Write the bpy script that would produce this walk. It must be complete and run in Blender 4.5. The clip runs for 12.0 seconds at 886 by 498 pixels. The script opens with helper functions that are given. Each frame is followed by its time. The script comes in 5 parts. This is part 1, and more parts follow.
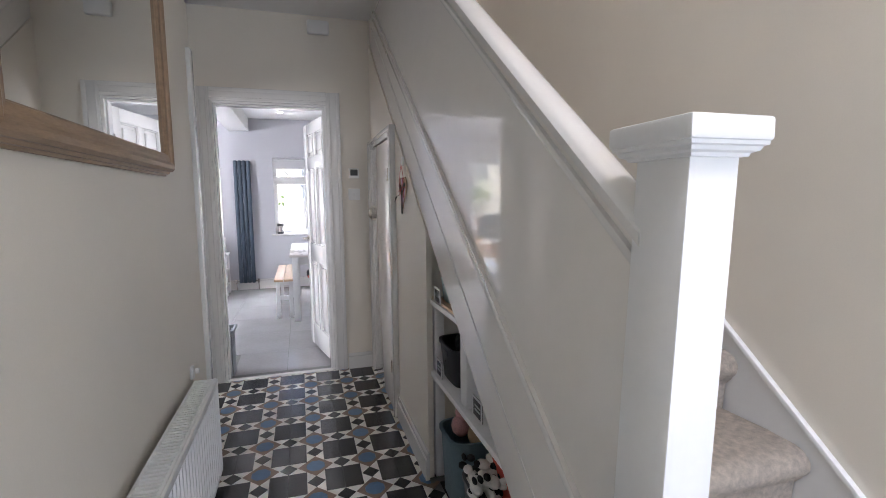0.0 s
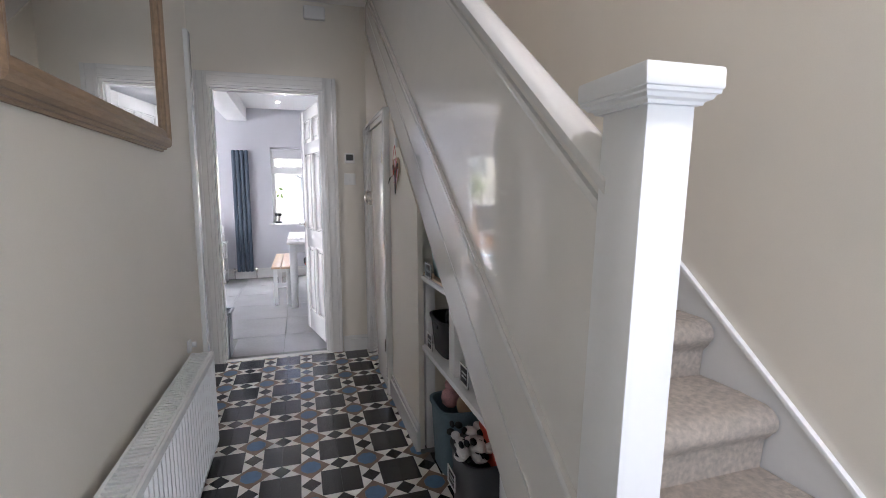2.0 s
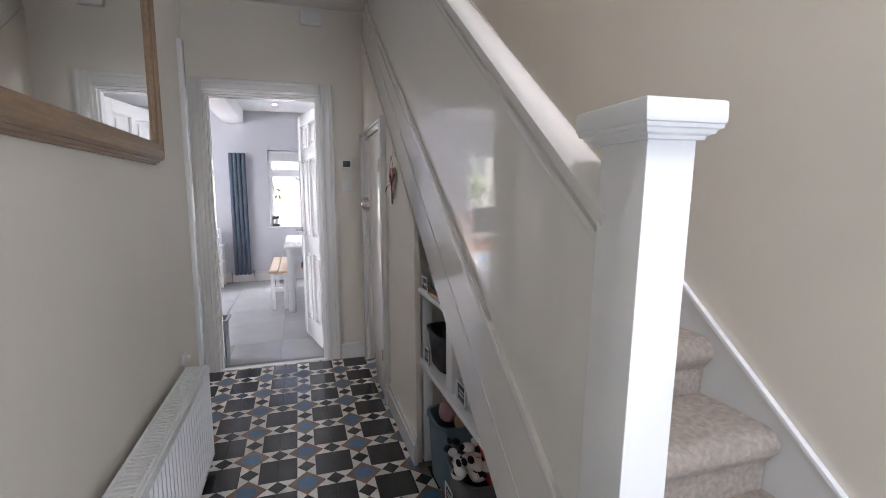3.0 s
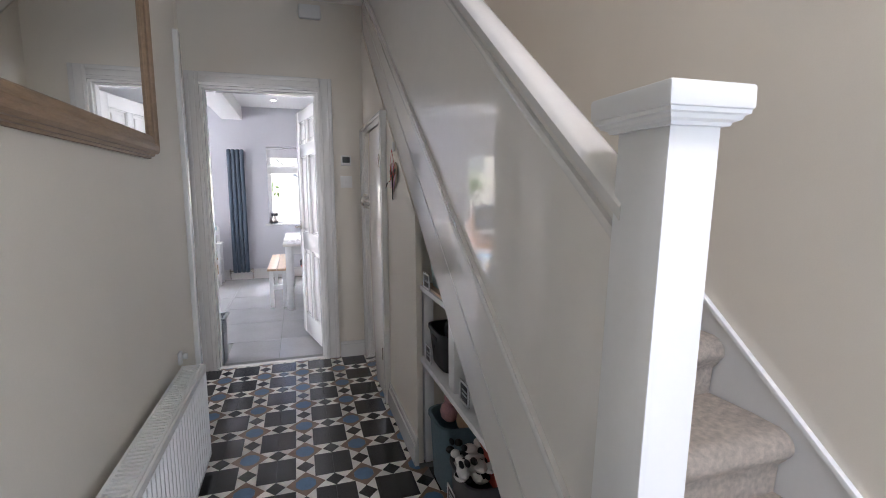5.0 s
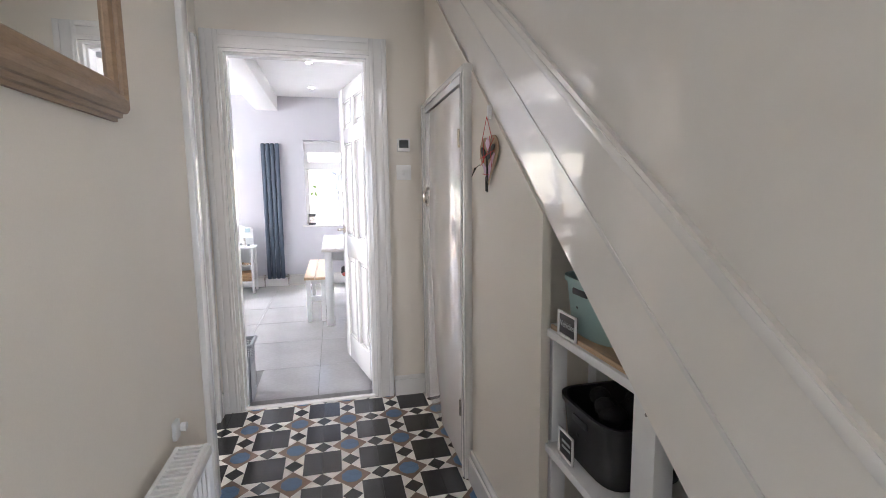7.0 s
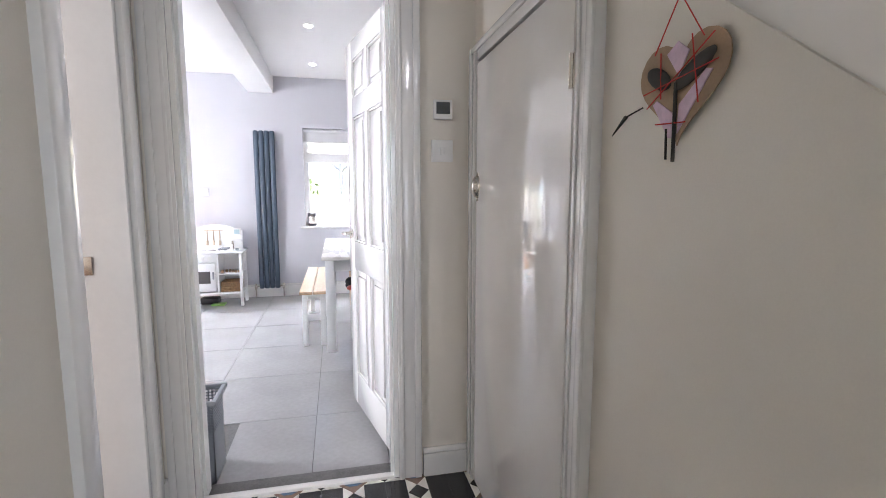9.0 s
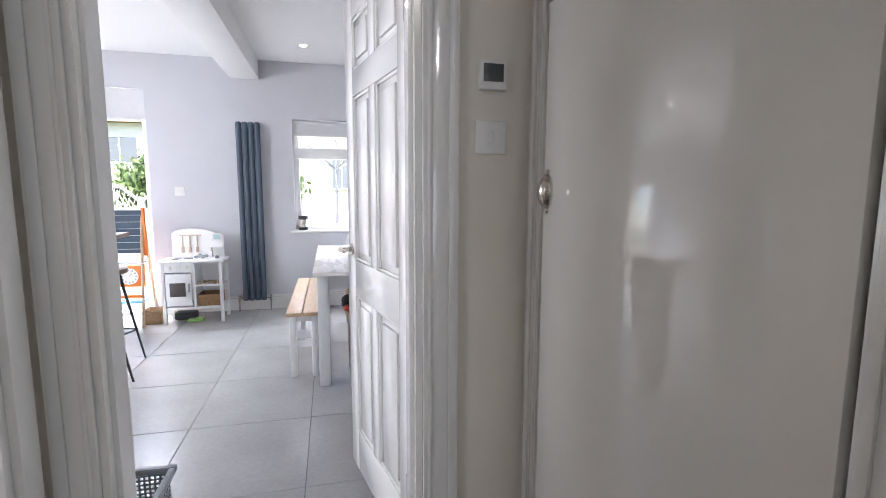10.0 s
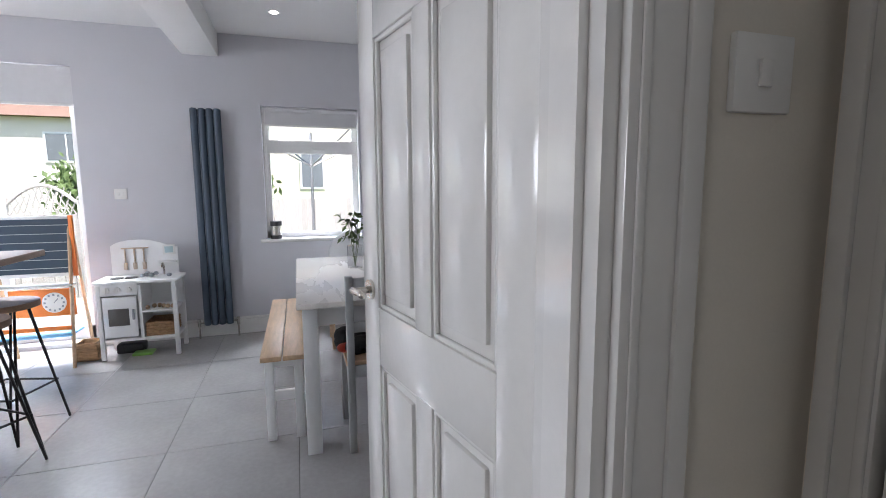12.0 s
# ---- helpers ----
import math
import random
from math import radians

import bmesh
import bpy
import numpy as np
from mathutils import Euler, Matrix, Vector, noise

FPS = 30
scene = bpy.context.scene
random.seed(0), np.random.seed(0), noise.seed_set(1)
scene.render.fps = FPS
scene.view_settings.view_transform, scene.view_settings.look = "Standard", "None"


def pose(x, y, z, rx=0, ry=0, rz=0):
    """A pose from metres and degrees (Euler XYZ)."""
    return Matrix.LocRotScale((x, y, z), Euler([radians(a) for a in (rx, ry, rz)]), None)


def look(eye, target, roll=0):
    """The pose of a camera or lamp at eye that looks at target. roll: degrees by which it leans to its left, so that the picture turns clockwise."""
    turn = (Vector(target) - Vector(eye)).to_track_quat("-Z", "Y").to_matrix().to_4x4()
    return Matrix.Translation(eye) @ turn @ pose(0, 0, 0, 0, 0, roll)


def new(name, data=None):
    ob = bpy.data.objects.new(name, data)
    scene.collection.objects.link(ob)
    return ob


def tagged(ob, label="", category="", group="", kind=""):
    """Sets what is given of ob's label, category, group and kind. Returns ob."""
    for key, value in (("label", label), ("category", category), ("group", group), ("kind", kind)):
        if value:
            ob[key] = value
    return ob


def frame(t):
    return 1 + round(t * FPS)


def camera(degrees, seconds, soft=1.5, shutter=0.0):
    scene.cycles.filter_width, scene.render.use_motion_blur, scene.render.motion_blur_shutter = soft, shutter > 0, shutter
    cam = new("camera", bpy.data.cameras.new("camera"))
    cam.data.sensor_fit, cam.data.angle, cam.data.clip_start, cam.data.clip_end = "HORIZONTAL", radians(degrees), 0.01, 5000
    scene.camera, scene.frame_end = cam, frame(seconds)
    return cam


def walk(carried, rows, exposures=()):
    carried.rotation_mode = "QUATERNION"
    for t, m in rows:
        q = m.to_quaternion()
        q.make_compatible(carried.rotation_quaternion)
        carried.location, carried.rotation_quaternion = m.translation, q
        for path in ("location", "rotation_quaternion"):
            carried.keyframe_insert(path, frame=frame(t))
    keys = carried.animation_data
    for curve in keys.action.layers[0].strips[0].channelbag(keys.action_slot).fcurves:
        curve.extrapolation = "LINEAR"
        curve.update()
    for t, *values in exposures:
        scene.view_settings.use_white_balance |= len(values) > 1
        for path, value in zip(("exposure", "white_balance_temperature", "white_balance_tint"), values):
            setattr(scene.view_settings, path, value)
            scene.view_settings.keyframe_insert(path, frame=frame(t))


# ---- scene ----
cam = camera(86.7, 12.0, soft=0.9)
PATH = [
    (0, (-0.043, 0.102, 1.314), (0.532, 2.006, 1.1), -0.6),
    (0.5, (-0.034, 0.112, 1.299), (0.542, 2.014, 1.076), -0.5),
    (1, (-0.04, 0.06, 1.291), (0.537, 1.961, 1.065), -0.5),
    (1.5, (-0.04, 0.03, 1.271), (0.536, 1.932, 1.041), -0.4),
    (2, (-0.026, 0.03, 1.232), (0.552, 1.931, 1.001), -0.3),
    (2.5, (-0.02, 0.037, 1.216), (0.56, 1.937, 0.982), -0.3),
    (3, (-0.009, 0.057, 1.292), (0.573, 1.955, 1.055), -0.4),
    (5, (-0.009, 0.103, 1.28), (0.577, 1.999, 1.035), -0.3),
    (5.5, (-0.031, 0.141, 1.238), (0.504, 2.053, 0.996), -0.6),
    (6, (-0.066, 0.371, 1.254), (0.423, 2.295, 1.016), -0.7),
    (6.5, (-0.087, 0.638, 1.249), (0.396, 2.564, 1.009), -0.5),
    (7, (-0.059, 0.962, 1.238), (0.391, 2.896, 0.996), -0.6),
    (7.5, (-0.059, 1.173, 1.243), (0.384, 3.108, 0.997), -0.6),
    (9.3, (-0.065, 2.07, 1.178), (0.377, 4.007, 0.947), 0.1),
    (9.5, (-0.068, 2.206, 1.179), (0.377, 4.141, 0.941), 0.1),
    (10, (-0.067, 2.514, 1.208), (0.399, 4.444, 0.968), 0.2),
    (10.5, (0.001, 2.746, 1.216), (0.59, 4.641, 0.966), 0.5),
    (11, (0.071, 2.961, 1.221), (0.744, 4.826, 0.957), 0.2),
    (11.5, (-0.005, 3.133, 1.218), (0.67, 4.997, 0.954), -0.1),
    (12, (-0.153, 3.301, 1.225), (0.431, 5.197, 0.975), -0.35),
]
walk(cam, [(t, look(eye, target, roll)) for t, eye, target, roll in PATH], [
    (0.0, 2.28, 6100, 18), (5.2, 2.22, 6100, 18), (6.0, 2.48, 6250, 18), (6.6, 2.8, 6280, 18), (7.7, 2.8, 6250, 18), (9.5, 2.5, 6130, 17), (10.4, 1.95, 6100, 16), (11.5, 1.62, 6180, 16), (12.0, 1.33, 6120, 15)])

# ---- world and lights ----
world = bpy.data.worlds.new("sky")
scene.world = world
world.use_nodes = True
wn = world.node_tree.nodes
sky = wn.new("ShaderNodeTexSky")
sky.sky_type, sky.sun_disc = "NISHITA", False
sky.sun_elevation, sky.sun_rotation = radians(59.5), radians(148)
world.node_tree.links.new(sky.outputs[0], wn["Background"].inputs[0])
wn["Background"].inputs[1].default_value = 0.15

sun = new("sun", bpy.data.lights.new("sun", "SUN"))
sun.data.energy, sun.data.angle, sun.data.color = 5.0, radians(0.5), (1, 0.95, 0.87)
sun.matrix_world = look((5, -8, 16), (0, 0, 0))


def area_light(name, eye, target, w, h, watts, col):
    ob = new(name, bpy.data.lights.new(name, "AREA"))
    ob.data.shape, ob.data.size, ob.data.size_y, ob.data.energy, ob.data.color = "RECTANGLE", w, h, watts, col
    ob.matrix_world = look(eye, target)
    return ob


area_light("patio_daylight", (-2.6, 8.75, 3.0), (-2.2, 5.2, 0.0), 2.2, 1.0, 215, (0.93, 0.97, 1))
area_light("window_daylight", (0.0, 8.55, 2.75), (0.0, 5.2, 0.3), 1.0, 0.9, 60, (0.93, 0.97, 1))
# Added fill lamp by the solid left kitchen wall; no window stands there
area_light("kitchen_side_fill", (-3.55, 4.9, 1.5), (0, 5.2, 1.0), 1.2, 1.1, 19, (0.93, 0.97, 1))
area_light("front_door_daylight", (0.85, -1.22, 1.1), (0.35, 4, 0.9), 0.8, 1.6, 5.2, (0.78, 0.89, 1))
# Unseen fill lamp added beyond the side doorway to brighten the hall end
area_light("living_room_fill", (-3.4, 1.0, 1.5), (0, 2.5, 1.2), 1.4, 1.2, 11, (0.95, 0.97, 1))
# Fill lamp added high in the closed stairwell to lift the hall walls
area_light("landing_fill", (0.9, -1.2, 3.9), (-0.3, 2.0, 0.8), 0.6, 0.9, 15, (0.98, 0.98, 1))


# ---- materials ----
def mat(name, col, rough=0.5, metal=0.0, var=0.06, scale=6.0, bump=0.0, bscale=120.0, coat=0.0, stretch=(1, 1, 1), emit=0.0, trans=0.0, spread=0.05):
    m = bpy.data.materials.new(name)
    m.use_nodes = True
    n, l = m.node_tree.nodes, m.node_tree.links
    p = n["Principled BSDF"]
    p.inputs["Metallic"].default_value = metal
    p.inputs["Coat Weight"].default_value = coat
    p.inputs["Coat Roughness"].default_value = 0.06
    p.inputs["Transmission Weight"].default_value = trans
    tc, mp = n.new("ShaderNodeTexCoord"), n.new("ShaderNodeMapping")
    mp.inputs["Scale"].default_value = stretch
    l.new(tc.outputs["Object"], mp.inputs[0])
    na, nb, mix = n.new("ShaderNodeTexNoise"), n.new("ShaderNodeTexNoise"), n.new("ShaderNodeMix")
    na.inputs["Scale"].default_value, na.inputs["Detail"].default_value = scale, 5
    nb.inputs["Scale"].default_value, nb.inputs["Detail"].default_value = bscale, 3
    l.new(mp.outputs[0], na.inputs["Vector"]), l.new(mp.outputs[0], nb.inputs["Vector"])
    mix.data_type = "RGBA"
    mix.inputs["A"].default_value = (*[c * (1 - var) for c in col], 1)
    mix.inputs["B"].default_value = (*[min(1, c * (1 + var)) for c in col], 1)
    add = n.new("ShaderNodeMath")
    add.operation = "MULTIPLY_ADD"
    add.inputs[1].default_value = 0.35
    l.new(nb.outputs[0], add.inputs[0])
    half = n.new("ShaderNodeMath")
    half.operation = "MULTIPLY"
    half.inputs[1].default_value = 0.65
    l.new(na.outputs[0], half.inputs[0]), l.new(half.outputs[0], add.inputs[2])
    ramp = n.new("ShaderNodeMapRange")
    ramp.inputs["From Min"].default_value, ramp.inputs["From Max"].default_value = 0.3, 0.7
    l.new(add.outputs[0], ramp.inputs[0]), l.new(ramp.outputs[0], mix.inputs["Factor"])
    info, hue = n.new("ShaderNodeObjectInfo"), n.new("ShaderNodeHueSaturation")
    ov = n.new("ShaderNodeMapRange")
    ov.inputs["To Min"].default_value, ov.inputs["To Max"].default_value = 1 - spread, 1 + spread
    l.new(info.outputs["Random"], ov.inputs[0]), l.new(ov.outputs[0], hue.inputs["Value"])
    l.new(mix.outputs["Result"], hue.inputs["Color"]), l.new(hue.outputs[0], p.inputs["Base Color"])
    rr = n.new("ShaderNodeMapRange")
    rr.inputs["To Min"].default_value, rr.inputs["To Max"].default_value = rough * 0.85, min(1, rough * 1.15)
    l.new(na.outputs[0], rr.inputs[0]), l.new(rr.outputs[0], p.inputs["Roughness"])
    if bump:
        b = n.new("ShaderNodeBump")
        b.inputs["Strength"].default_value, b.inputs["Distance"].default_value = bump, 0.01
        l.new(nb.outputs[0], b.inputs["Height"]), l.new(b.outputs[0], p.inputs["Normal"])
    if emit:
        p.inputs["Emission Color"].default_value, p.inputs["Emission Strength"].default_value = (1, 0.93, 0.82, 1), emit
    return m


CREAM = mat("cream_emulsion", (0.81, 0.755, 0.66), 0.55, var=0.035, scale=2.5, bump=0.04, bscale=260)
GREY_WALL = mat("pale_grey_emulsion", (0.60, 0.595, 0.62), 0.65, var=0.03, scale=2.5, bump=0.04, bscale=260)
CEIL = mat("white_ceiling_paint", (0.82, 0.81, 0.79), 0.7, var=0.02, scale=3, bump=0.03, bscale=200)
GLOSS = mat("white_gloss_paint", (0.80, 0.785, 0.75), 0.12, var=0.03, scale=5, bump=0.045, bscale=45, coat=0.5)
PANEL = mat("cream_gloss_paint", (0.82, 0.79, 0.74), 0.045, var=0.025, scale=3, bump=0.018, bscale=14, coat=0.6)
SATIN = mat("white_satin_paint", (0.82, 0.82, 0.81), 0.35, var=0.02, scale=6, bump=0.02, bscale=60)
CARPET = mat("beige_twist_carpet", (0.62, 0.54, 0.465), 0.95, var=0.28, scale=60, bump=1.0, bscale=420)
OAK = mat("oak_frame", (0.31, 0.205, 0.125), 0.45, var=0.25, scale=9, bump=0.1, bscale=60, stretch=(6, 1, 6))
PINE = mat("pale_pine", (0.60, 0.42, 0.26), 0.4, var=0.2, scale=6, bump=0.06, bscale=50, stretch=(8, 1, 8))
WALNUT = mat("brown_wood_top", (0.30, 0.19, 0.125), 0.4, var=0.25, scale=8, bump=0.05, bscale=60, stretch=(8, 1, 8))
WICKER = mat("brown_wicker", (0.36, 0.22, 0.11), 0.7, var=0.3, scale=50, bump=0.5, bscale=160)
CARD = mat("brown_cardboard", (0.42, 0.29, 0.18), 0.8, var=0.1, scale=25, bump=0.1, bscale=200)
T_BLACK = mat("black_clay_tile", (0.013, 0.0125, 0.0135), 0.17, var=0.3, scale=14, bump=0.06, bscale=90, spread=0.25)
T_WHITE = mat("white_clay_tile", (0.80, 0.77, 0.70), 0.3, var=0.08, scale=14, bump=0.05, bscale=90, spread=0.06)
T_BROWN = mat("brown_clay_tile", (0.20, 0.125, 0.085), 0.3, var=0.2, scale=20, bump=0.05, bscale=90, spread=0.15)
T_BLUE = mat("blue_clay_tile", (0.075, 0.15, 0.26), 0.3, var=0.25, scale=25, bump=0.05, bscale=90, spread=0.15)
GROUT = mat("grey_grout", (0.16, 0.155, 0.15), 0.9, var=0.2, scale=30, bump=0.2)
K_TILE = mat("grey_porcelain_tile", (0.365, 0.355, 0.35), 0.2, var=0.12, scale=3, bump=0.03, bscale=40, spread=0.04)
ANTHR = mat("anthracite_radiator_paint", (0.055, 0.08, 0.11), 0.42, var=0.05, scale=10)
CHROME = mat("brushed_nickel", (0.62, 0.58, 0.52), 0.25, metal=1.0, var=0.05, scale=20)
STEEL = mat("dark_steel", (0.28, 0.27, 0.26), 0.4, metal=1.0, var=0.1, scale=20)
PLASTIC = mat("white_plastic", (0.80, 0.79, 0.76), 0.35, var=0.02)
SCREEN = mat("grey_display", (0.06, 0.065, 0.065), 0.15, var=0.05)
BLACK_M = mat("black_metal", (0.02, 0.02, 0.022), 0.4, var=0.1)
BLACK_P = mat("black_plastic", (0.018, 0.018, 0.02), 0.45, var=0.15)
GREY_P = mat("grey_plastic", (0.30, 0.32, 0.34), 0.45, var=0.05)
DGREY_P = mat("dark_grey_plastic", (0.10, 0.10, 0.105), 0.5, var=0.1)
TEAL = mat("mint_plastic", (0.36, 0.52, 0.50), 0.4, var=0.05)
TEALG = mat("grey_teal_fabric", (0.16, 0.23, 0.26), 0.85, var=0.15, scale=40, bump=0.4, bscale=300)
ORANGE = mat("orange_plastic", (0.85, 0.22, 0.03), 0.4, var=0.06)
RED = mat("red_card", (0.55, 0.06, 0.03), 0.5, var=0.15, scale=20)
YELLOW = mat("yellow_cloth", (0.60, 0.43, 0.05), 0.85, var=0.2, scale=30, bump=0.3)
PINK = mat("pink_plush", (0.55, 0.30, 0.30), 0.9, var=0.3, scale=25, bump=0.5, bscale=200)
BLUE = mat("blue_plastic", (0.05, 0.18, 0.50), 0.4, var=0.1)
SKYBLUE = mat("light_blue_mat", (0.20, 0.55, 0.85), 0.5, var=0.1)
GREEN_P = mat("green_plastic", (0.20, 0.42, 0.08), 0.4, var=0.1)
CHALK = mat("blue_black_chalkboard", (0.022, 0.045, 0.075), 0.55, var=0.15, scale=8)
CHALKLINE = mat("pale_chalk_line", (0.5, 0.53, 0.53), 0.8)
REDTHREAD = mat("red_thread", (0.55, 0.03, 0.02), 0.7)
LEAFDARK = mat("dried_dark_leaf", (0.03, 0.027, 0.02), 0.7, var=0.3, scale=40)
PETAL = mat("pale_pink_petal", (0.68, 0.50, 0.60), 0.7, var=0.15, scale=40)
CLOTH_B = mat("black_cloth", (0.012, 0.012, 0.014), 0.9, var=0.3, scale=30, bump=0.4)
CLOTH_W = mat("white_cloth", (0.72, 0.70, 0.66), 0.9, var=0.1, scale=30, bump=0.3)
LAMP = mat("lamp_lens", (0.9, 0.88, 0.85), 0.3, emit=9.0)
MIRROR = mat("mirror_glass", (0.86, 0.87, 0.86), 0.015, metal=1.0, var=0.0)
LEAF = mat("green_leaves", (0.11, 0.16, 0.05), 0.6, var=0.35, scale=6, spread=0.2)
FENCE = mat("weathered_pale_fence", (0.37, 0.345, 0.31), 0.85, var=0.2, scale=10, bump=0.3, bscale=60, stretch=(6, 6, 1), spread=0.12)
RENDER_Y = mat("yellow_render", (0.74, 0.68, 0.50), 0.85, var=0.06, scale=3, bump=0.1)
RENDER_W = mat("cream_render", (0.72, 0.65, 0.56), 0.85, var=0.06, scale=3, bump=0.1)
ROOF = mat("brown_roof_tile", (0.24, 0.15, 0.11), 0.85, var=0.25, scale=12, bump=0.3)
PATIO = mat("pale_paving", (0.42, 0.40, 0.37), 0.8, var=0.15, scale=5, bump=0.15, spread=0.1)
GRASS = mat("lawn", (0.07, 0.12, 0.03), 0.9, var=0.3, scale=12, bump=0.5)
FARPANE = mat("far_window_glass", (0.16, 0.17, 0.18), 0.2, var=0.1)
PAPER = mat("white_blind_fabric", (0.66, 0.655, 0.66), 0.8, var=0.03, scale=20, bump=0.1, bscale=300)

GLASS = bpy.data.materials.new("clear_glass")
GLASS.use_nodes = True
gp = GLASS.node_tree.nodes["Principled BSDF"]
gp.inputs["Transmission Weight"].default_value, gp.inputs["Roughness"].default_value, gp.inputs["IOR"].default_value = 1.0, 0.0, 1.05


# ---- mesh helpers ----
def box(bm, x0, x1, y0, y1, z0, z1, bev=0.0, m=None):
    vs = [bm.verts.new((x, y, z)) for x in (x0, x1) for y in (y0, y1) for z in (z0, z1)]
    fs = [bm.faces.new([vs[i] for i in f]) for f in ((0, 1, 3, 2), (4, 6, 7, 5), (0, 4, 5, 1), (2, 3, 7, 6), (0, 2, 6, 4), (1, 5, 7, 3))]
    out = list(vs)
    if bev:
        es = list({e for f in fs for e in f.edges})
        r = bmesh.ops.bevel(bm, geom=es, offset=bev, segments=2, affect="EDGES", profile=0.5)
        out = list({v for v in r["verts"]} | {v for v in vs if v.is_valid})
    if m is not None:
        bmesh.ops.transform(bm, matrix=m, verts=out)
    return bm


def prism(bm, pts, axis, a, b, bev=0.0):
    def put(u, v, w):
        return {"x": (w, u, v), "y": (u, w, v), "z": (u, v, w)}[axis]
    lo = [bm.verts.new(put(u, v, a)) for u, v in pts]
    hi = [bm.verts.new(put(u, v, b)) for u, v in pts]
    n = len(pts)
    fs = [bm.faces.new(lo), bm.faces.new(hi)] + [bm.faces.new((lo[i], lo[(i + 1) % n], hi[(i + 1) % n], hi[i])) for i in range(n)]
    if bev:
        bmesh.ops.bevel(bm, geom=list({e for f in fs for e in f.edges}), offset=bev, segments=2, affect="EDGES", profile=0.5)
    bmesh.ops.recalc_face_normals(bm, faces=bm.faces)
    return bm


def rod(bm, p, q, r, n=10, r2=None):
    p, q = Vector(p), Vector(q)
    m = Matrix.Translation((p + q) / 2) @ (q - p).to_track_quat("Z", "Y").to_matrix().to_4x4()
    bmesh.ops.create_cone(bm, cap_ends=True, segments=n, radius1=r, radius2=r if r2 is None else r2, depth=(q - p).length, matrix=m)
    return bm


def ball(bm, c, rx, ry=None, rz=None, seg=14):
    bmesh.ops.create_uvsphere(bm, u_segments=seg, v_segments=max(6, seg // 2), radius=1, matrix=Matrix.Translation(c) @ Matrix.Diagonal((rx, ry or rx, rz or rx, 1)))
    return bm


def nb():
    return bmesh.new()


def B(*a, **k):
    return box(nb(), *a, **k)


def finish(name, bm, material, smooth):
    bmesh.ops.recalc_face_normals(bm, faces=bm.faces)
    me = bpy.data.meshes.new(name)
    bm.to_mesh(me)
    bm.free()
    me.materials.append(material)
    if smooth:
        for p in me.polygons:
            p.use_smooth = True
        me.set_sharp_from_angle(angle=radians(smooth))
    return new(name, me)


def part(name, bm, material, parent, label="", smooth=35):
    ob = finish(name, bm, material, smooth)
    ob.parent = parent
    if parent.type == "EMPTY":
        ob.matrix_parent_inverse = parent.matrix_basis.inverted()
    if label:
        ob["label"] = label
    return ob


def thing(name, at, label, category, group="", kind=""):
    ob = new(name)
    ob.empty_display_size = 0.1
    ob.location = at
    return tagged(ob, label, category, group, kind)


def solid(name, bm, material, label, category, kind="", group="", smooth=35):
    return tagged(finish(name, bm, material, smooth), label, category, group, kind)


def structure(name, bm, material, label="", category=""):
    return solid(name, bm, material, label, category, "structure")


# ---- plan ----
LEFT, RECESS, RIGHT, END, HALL_H = -0.575, -0.715, 0.488, 3.725, 2.62
BACK, KIT_H, KIT_L, KIT_R, END_B = 7.74, 2.525, -3.6, 1.9, 3.86
KZ = -0.035
FRONT, STAIR_R, TOP_H = -1.3, 1.30, 4.8
OPEN_L, OPEN_R, OPEN_H = -0.594, 0.150, 1.985


def low(y):
    return 1.19 + 0.800 * (y - 2.148)


def bead(y):
    return 1.681 + 0.79 * (y - 2.54)


def top(y):
    return 1.25 + 0.735 * (y - 1.715)


def rail(y):
    return 1.222 + 0.77 * (y - 0.80)


# ---- hall shell ----
structure("floor", B(-0.9, STAIR_R, FRONT, END_B - 0.01, -0.12, -0.006), GROUT, "grey grout bed of the tiled hall floor", "floor")
structure("wall_left", B(-0.70, LEFT, FRONT, 2.935, 0, HALL_H), CREAM, "cream painted plaster hall wall", "wall")
bm = B(-0.86, RECESS, 2.86, END, 2.03, HALL_H)
box(bm, -0.86, RECESS, 3.61, END, 0, 2.03)
structure("wall_left_recess", bm, CREAM, "cream wall round the living room doorway", "wall")
bm = B(KIT_L, OPEN_L - 0.035, END, END_B, 0, 2.9)
box(bm, OPEN_R + 0.035, 2.0, END, END_B, 0, 2.9)
box(bm, OPEN_L - 0.035, OPEN_R + 0.035, END, END_B, OPEN_H + 0.035, 2.9)
structure("wall_end", bm, CREAM, "cream painted wall with the kitchen doorway", "wall")
bm = nb()
prism(bm, [(2.127, 0), (2.80, 0), (2.80, low(2.80) + 0.002), (2.127, low(2.127) + 0.002)], "x", RIGHT, 0.515)
prism(bm, [(2.80, 1.73), (END, 1.73), (END, low(END)), (2.80, low(2.80))], "x", RIGHT, 0.56)
box(bm, RIGHT, 0.56, 3.695, END, 0, 1.73)
structure("wall_understairs", bm, CREAM, "cream plaster wall under the stairs", "wall")
structure("wall_stairs", B(STAIR_R, STAIR_R + 0.12, FRONT, 4.2, 0, TOP_H), CREAM, "beige painted stairwell wall", "wall")
structure("wall_stairs_upper", B(0.44, 0.50, FRONT, 4.2, HALL_H + 0.06, TOP_H), CREAM, "cream wall above the hall", "wall")
structure("wall_stairs_top", B(0.5, STAIR_R, 4.1, 4.2, 2.9, TOP_H), CREAM, "cream landing wall", "wall")
structure("ceiling", B(-0.9, 0.520, FRONT, END, HALL_H, HALL_H + 0.12), CEIL, "white hall ceiling", "ceiling")
structure("ceiling_stairs", B(0.44, 1.42, FRONT - 0.1, 4.2, TOP_H, TOP_H + 0.1), CEIL, "white stairwell ceiling", "ceiling")
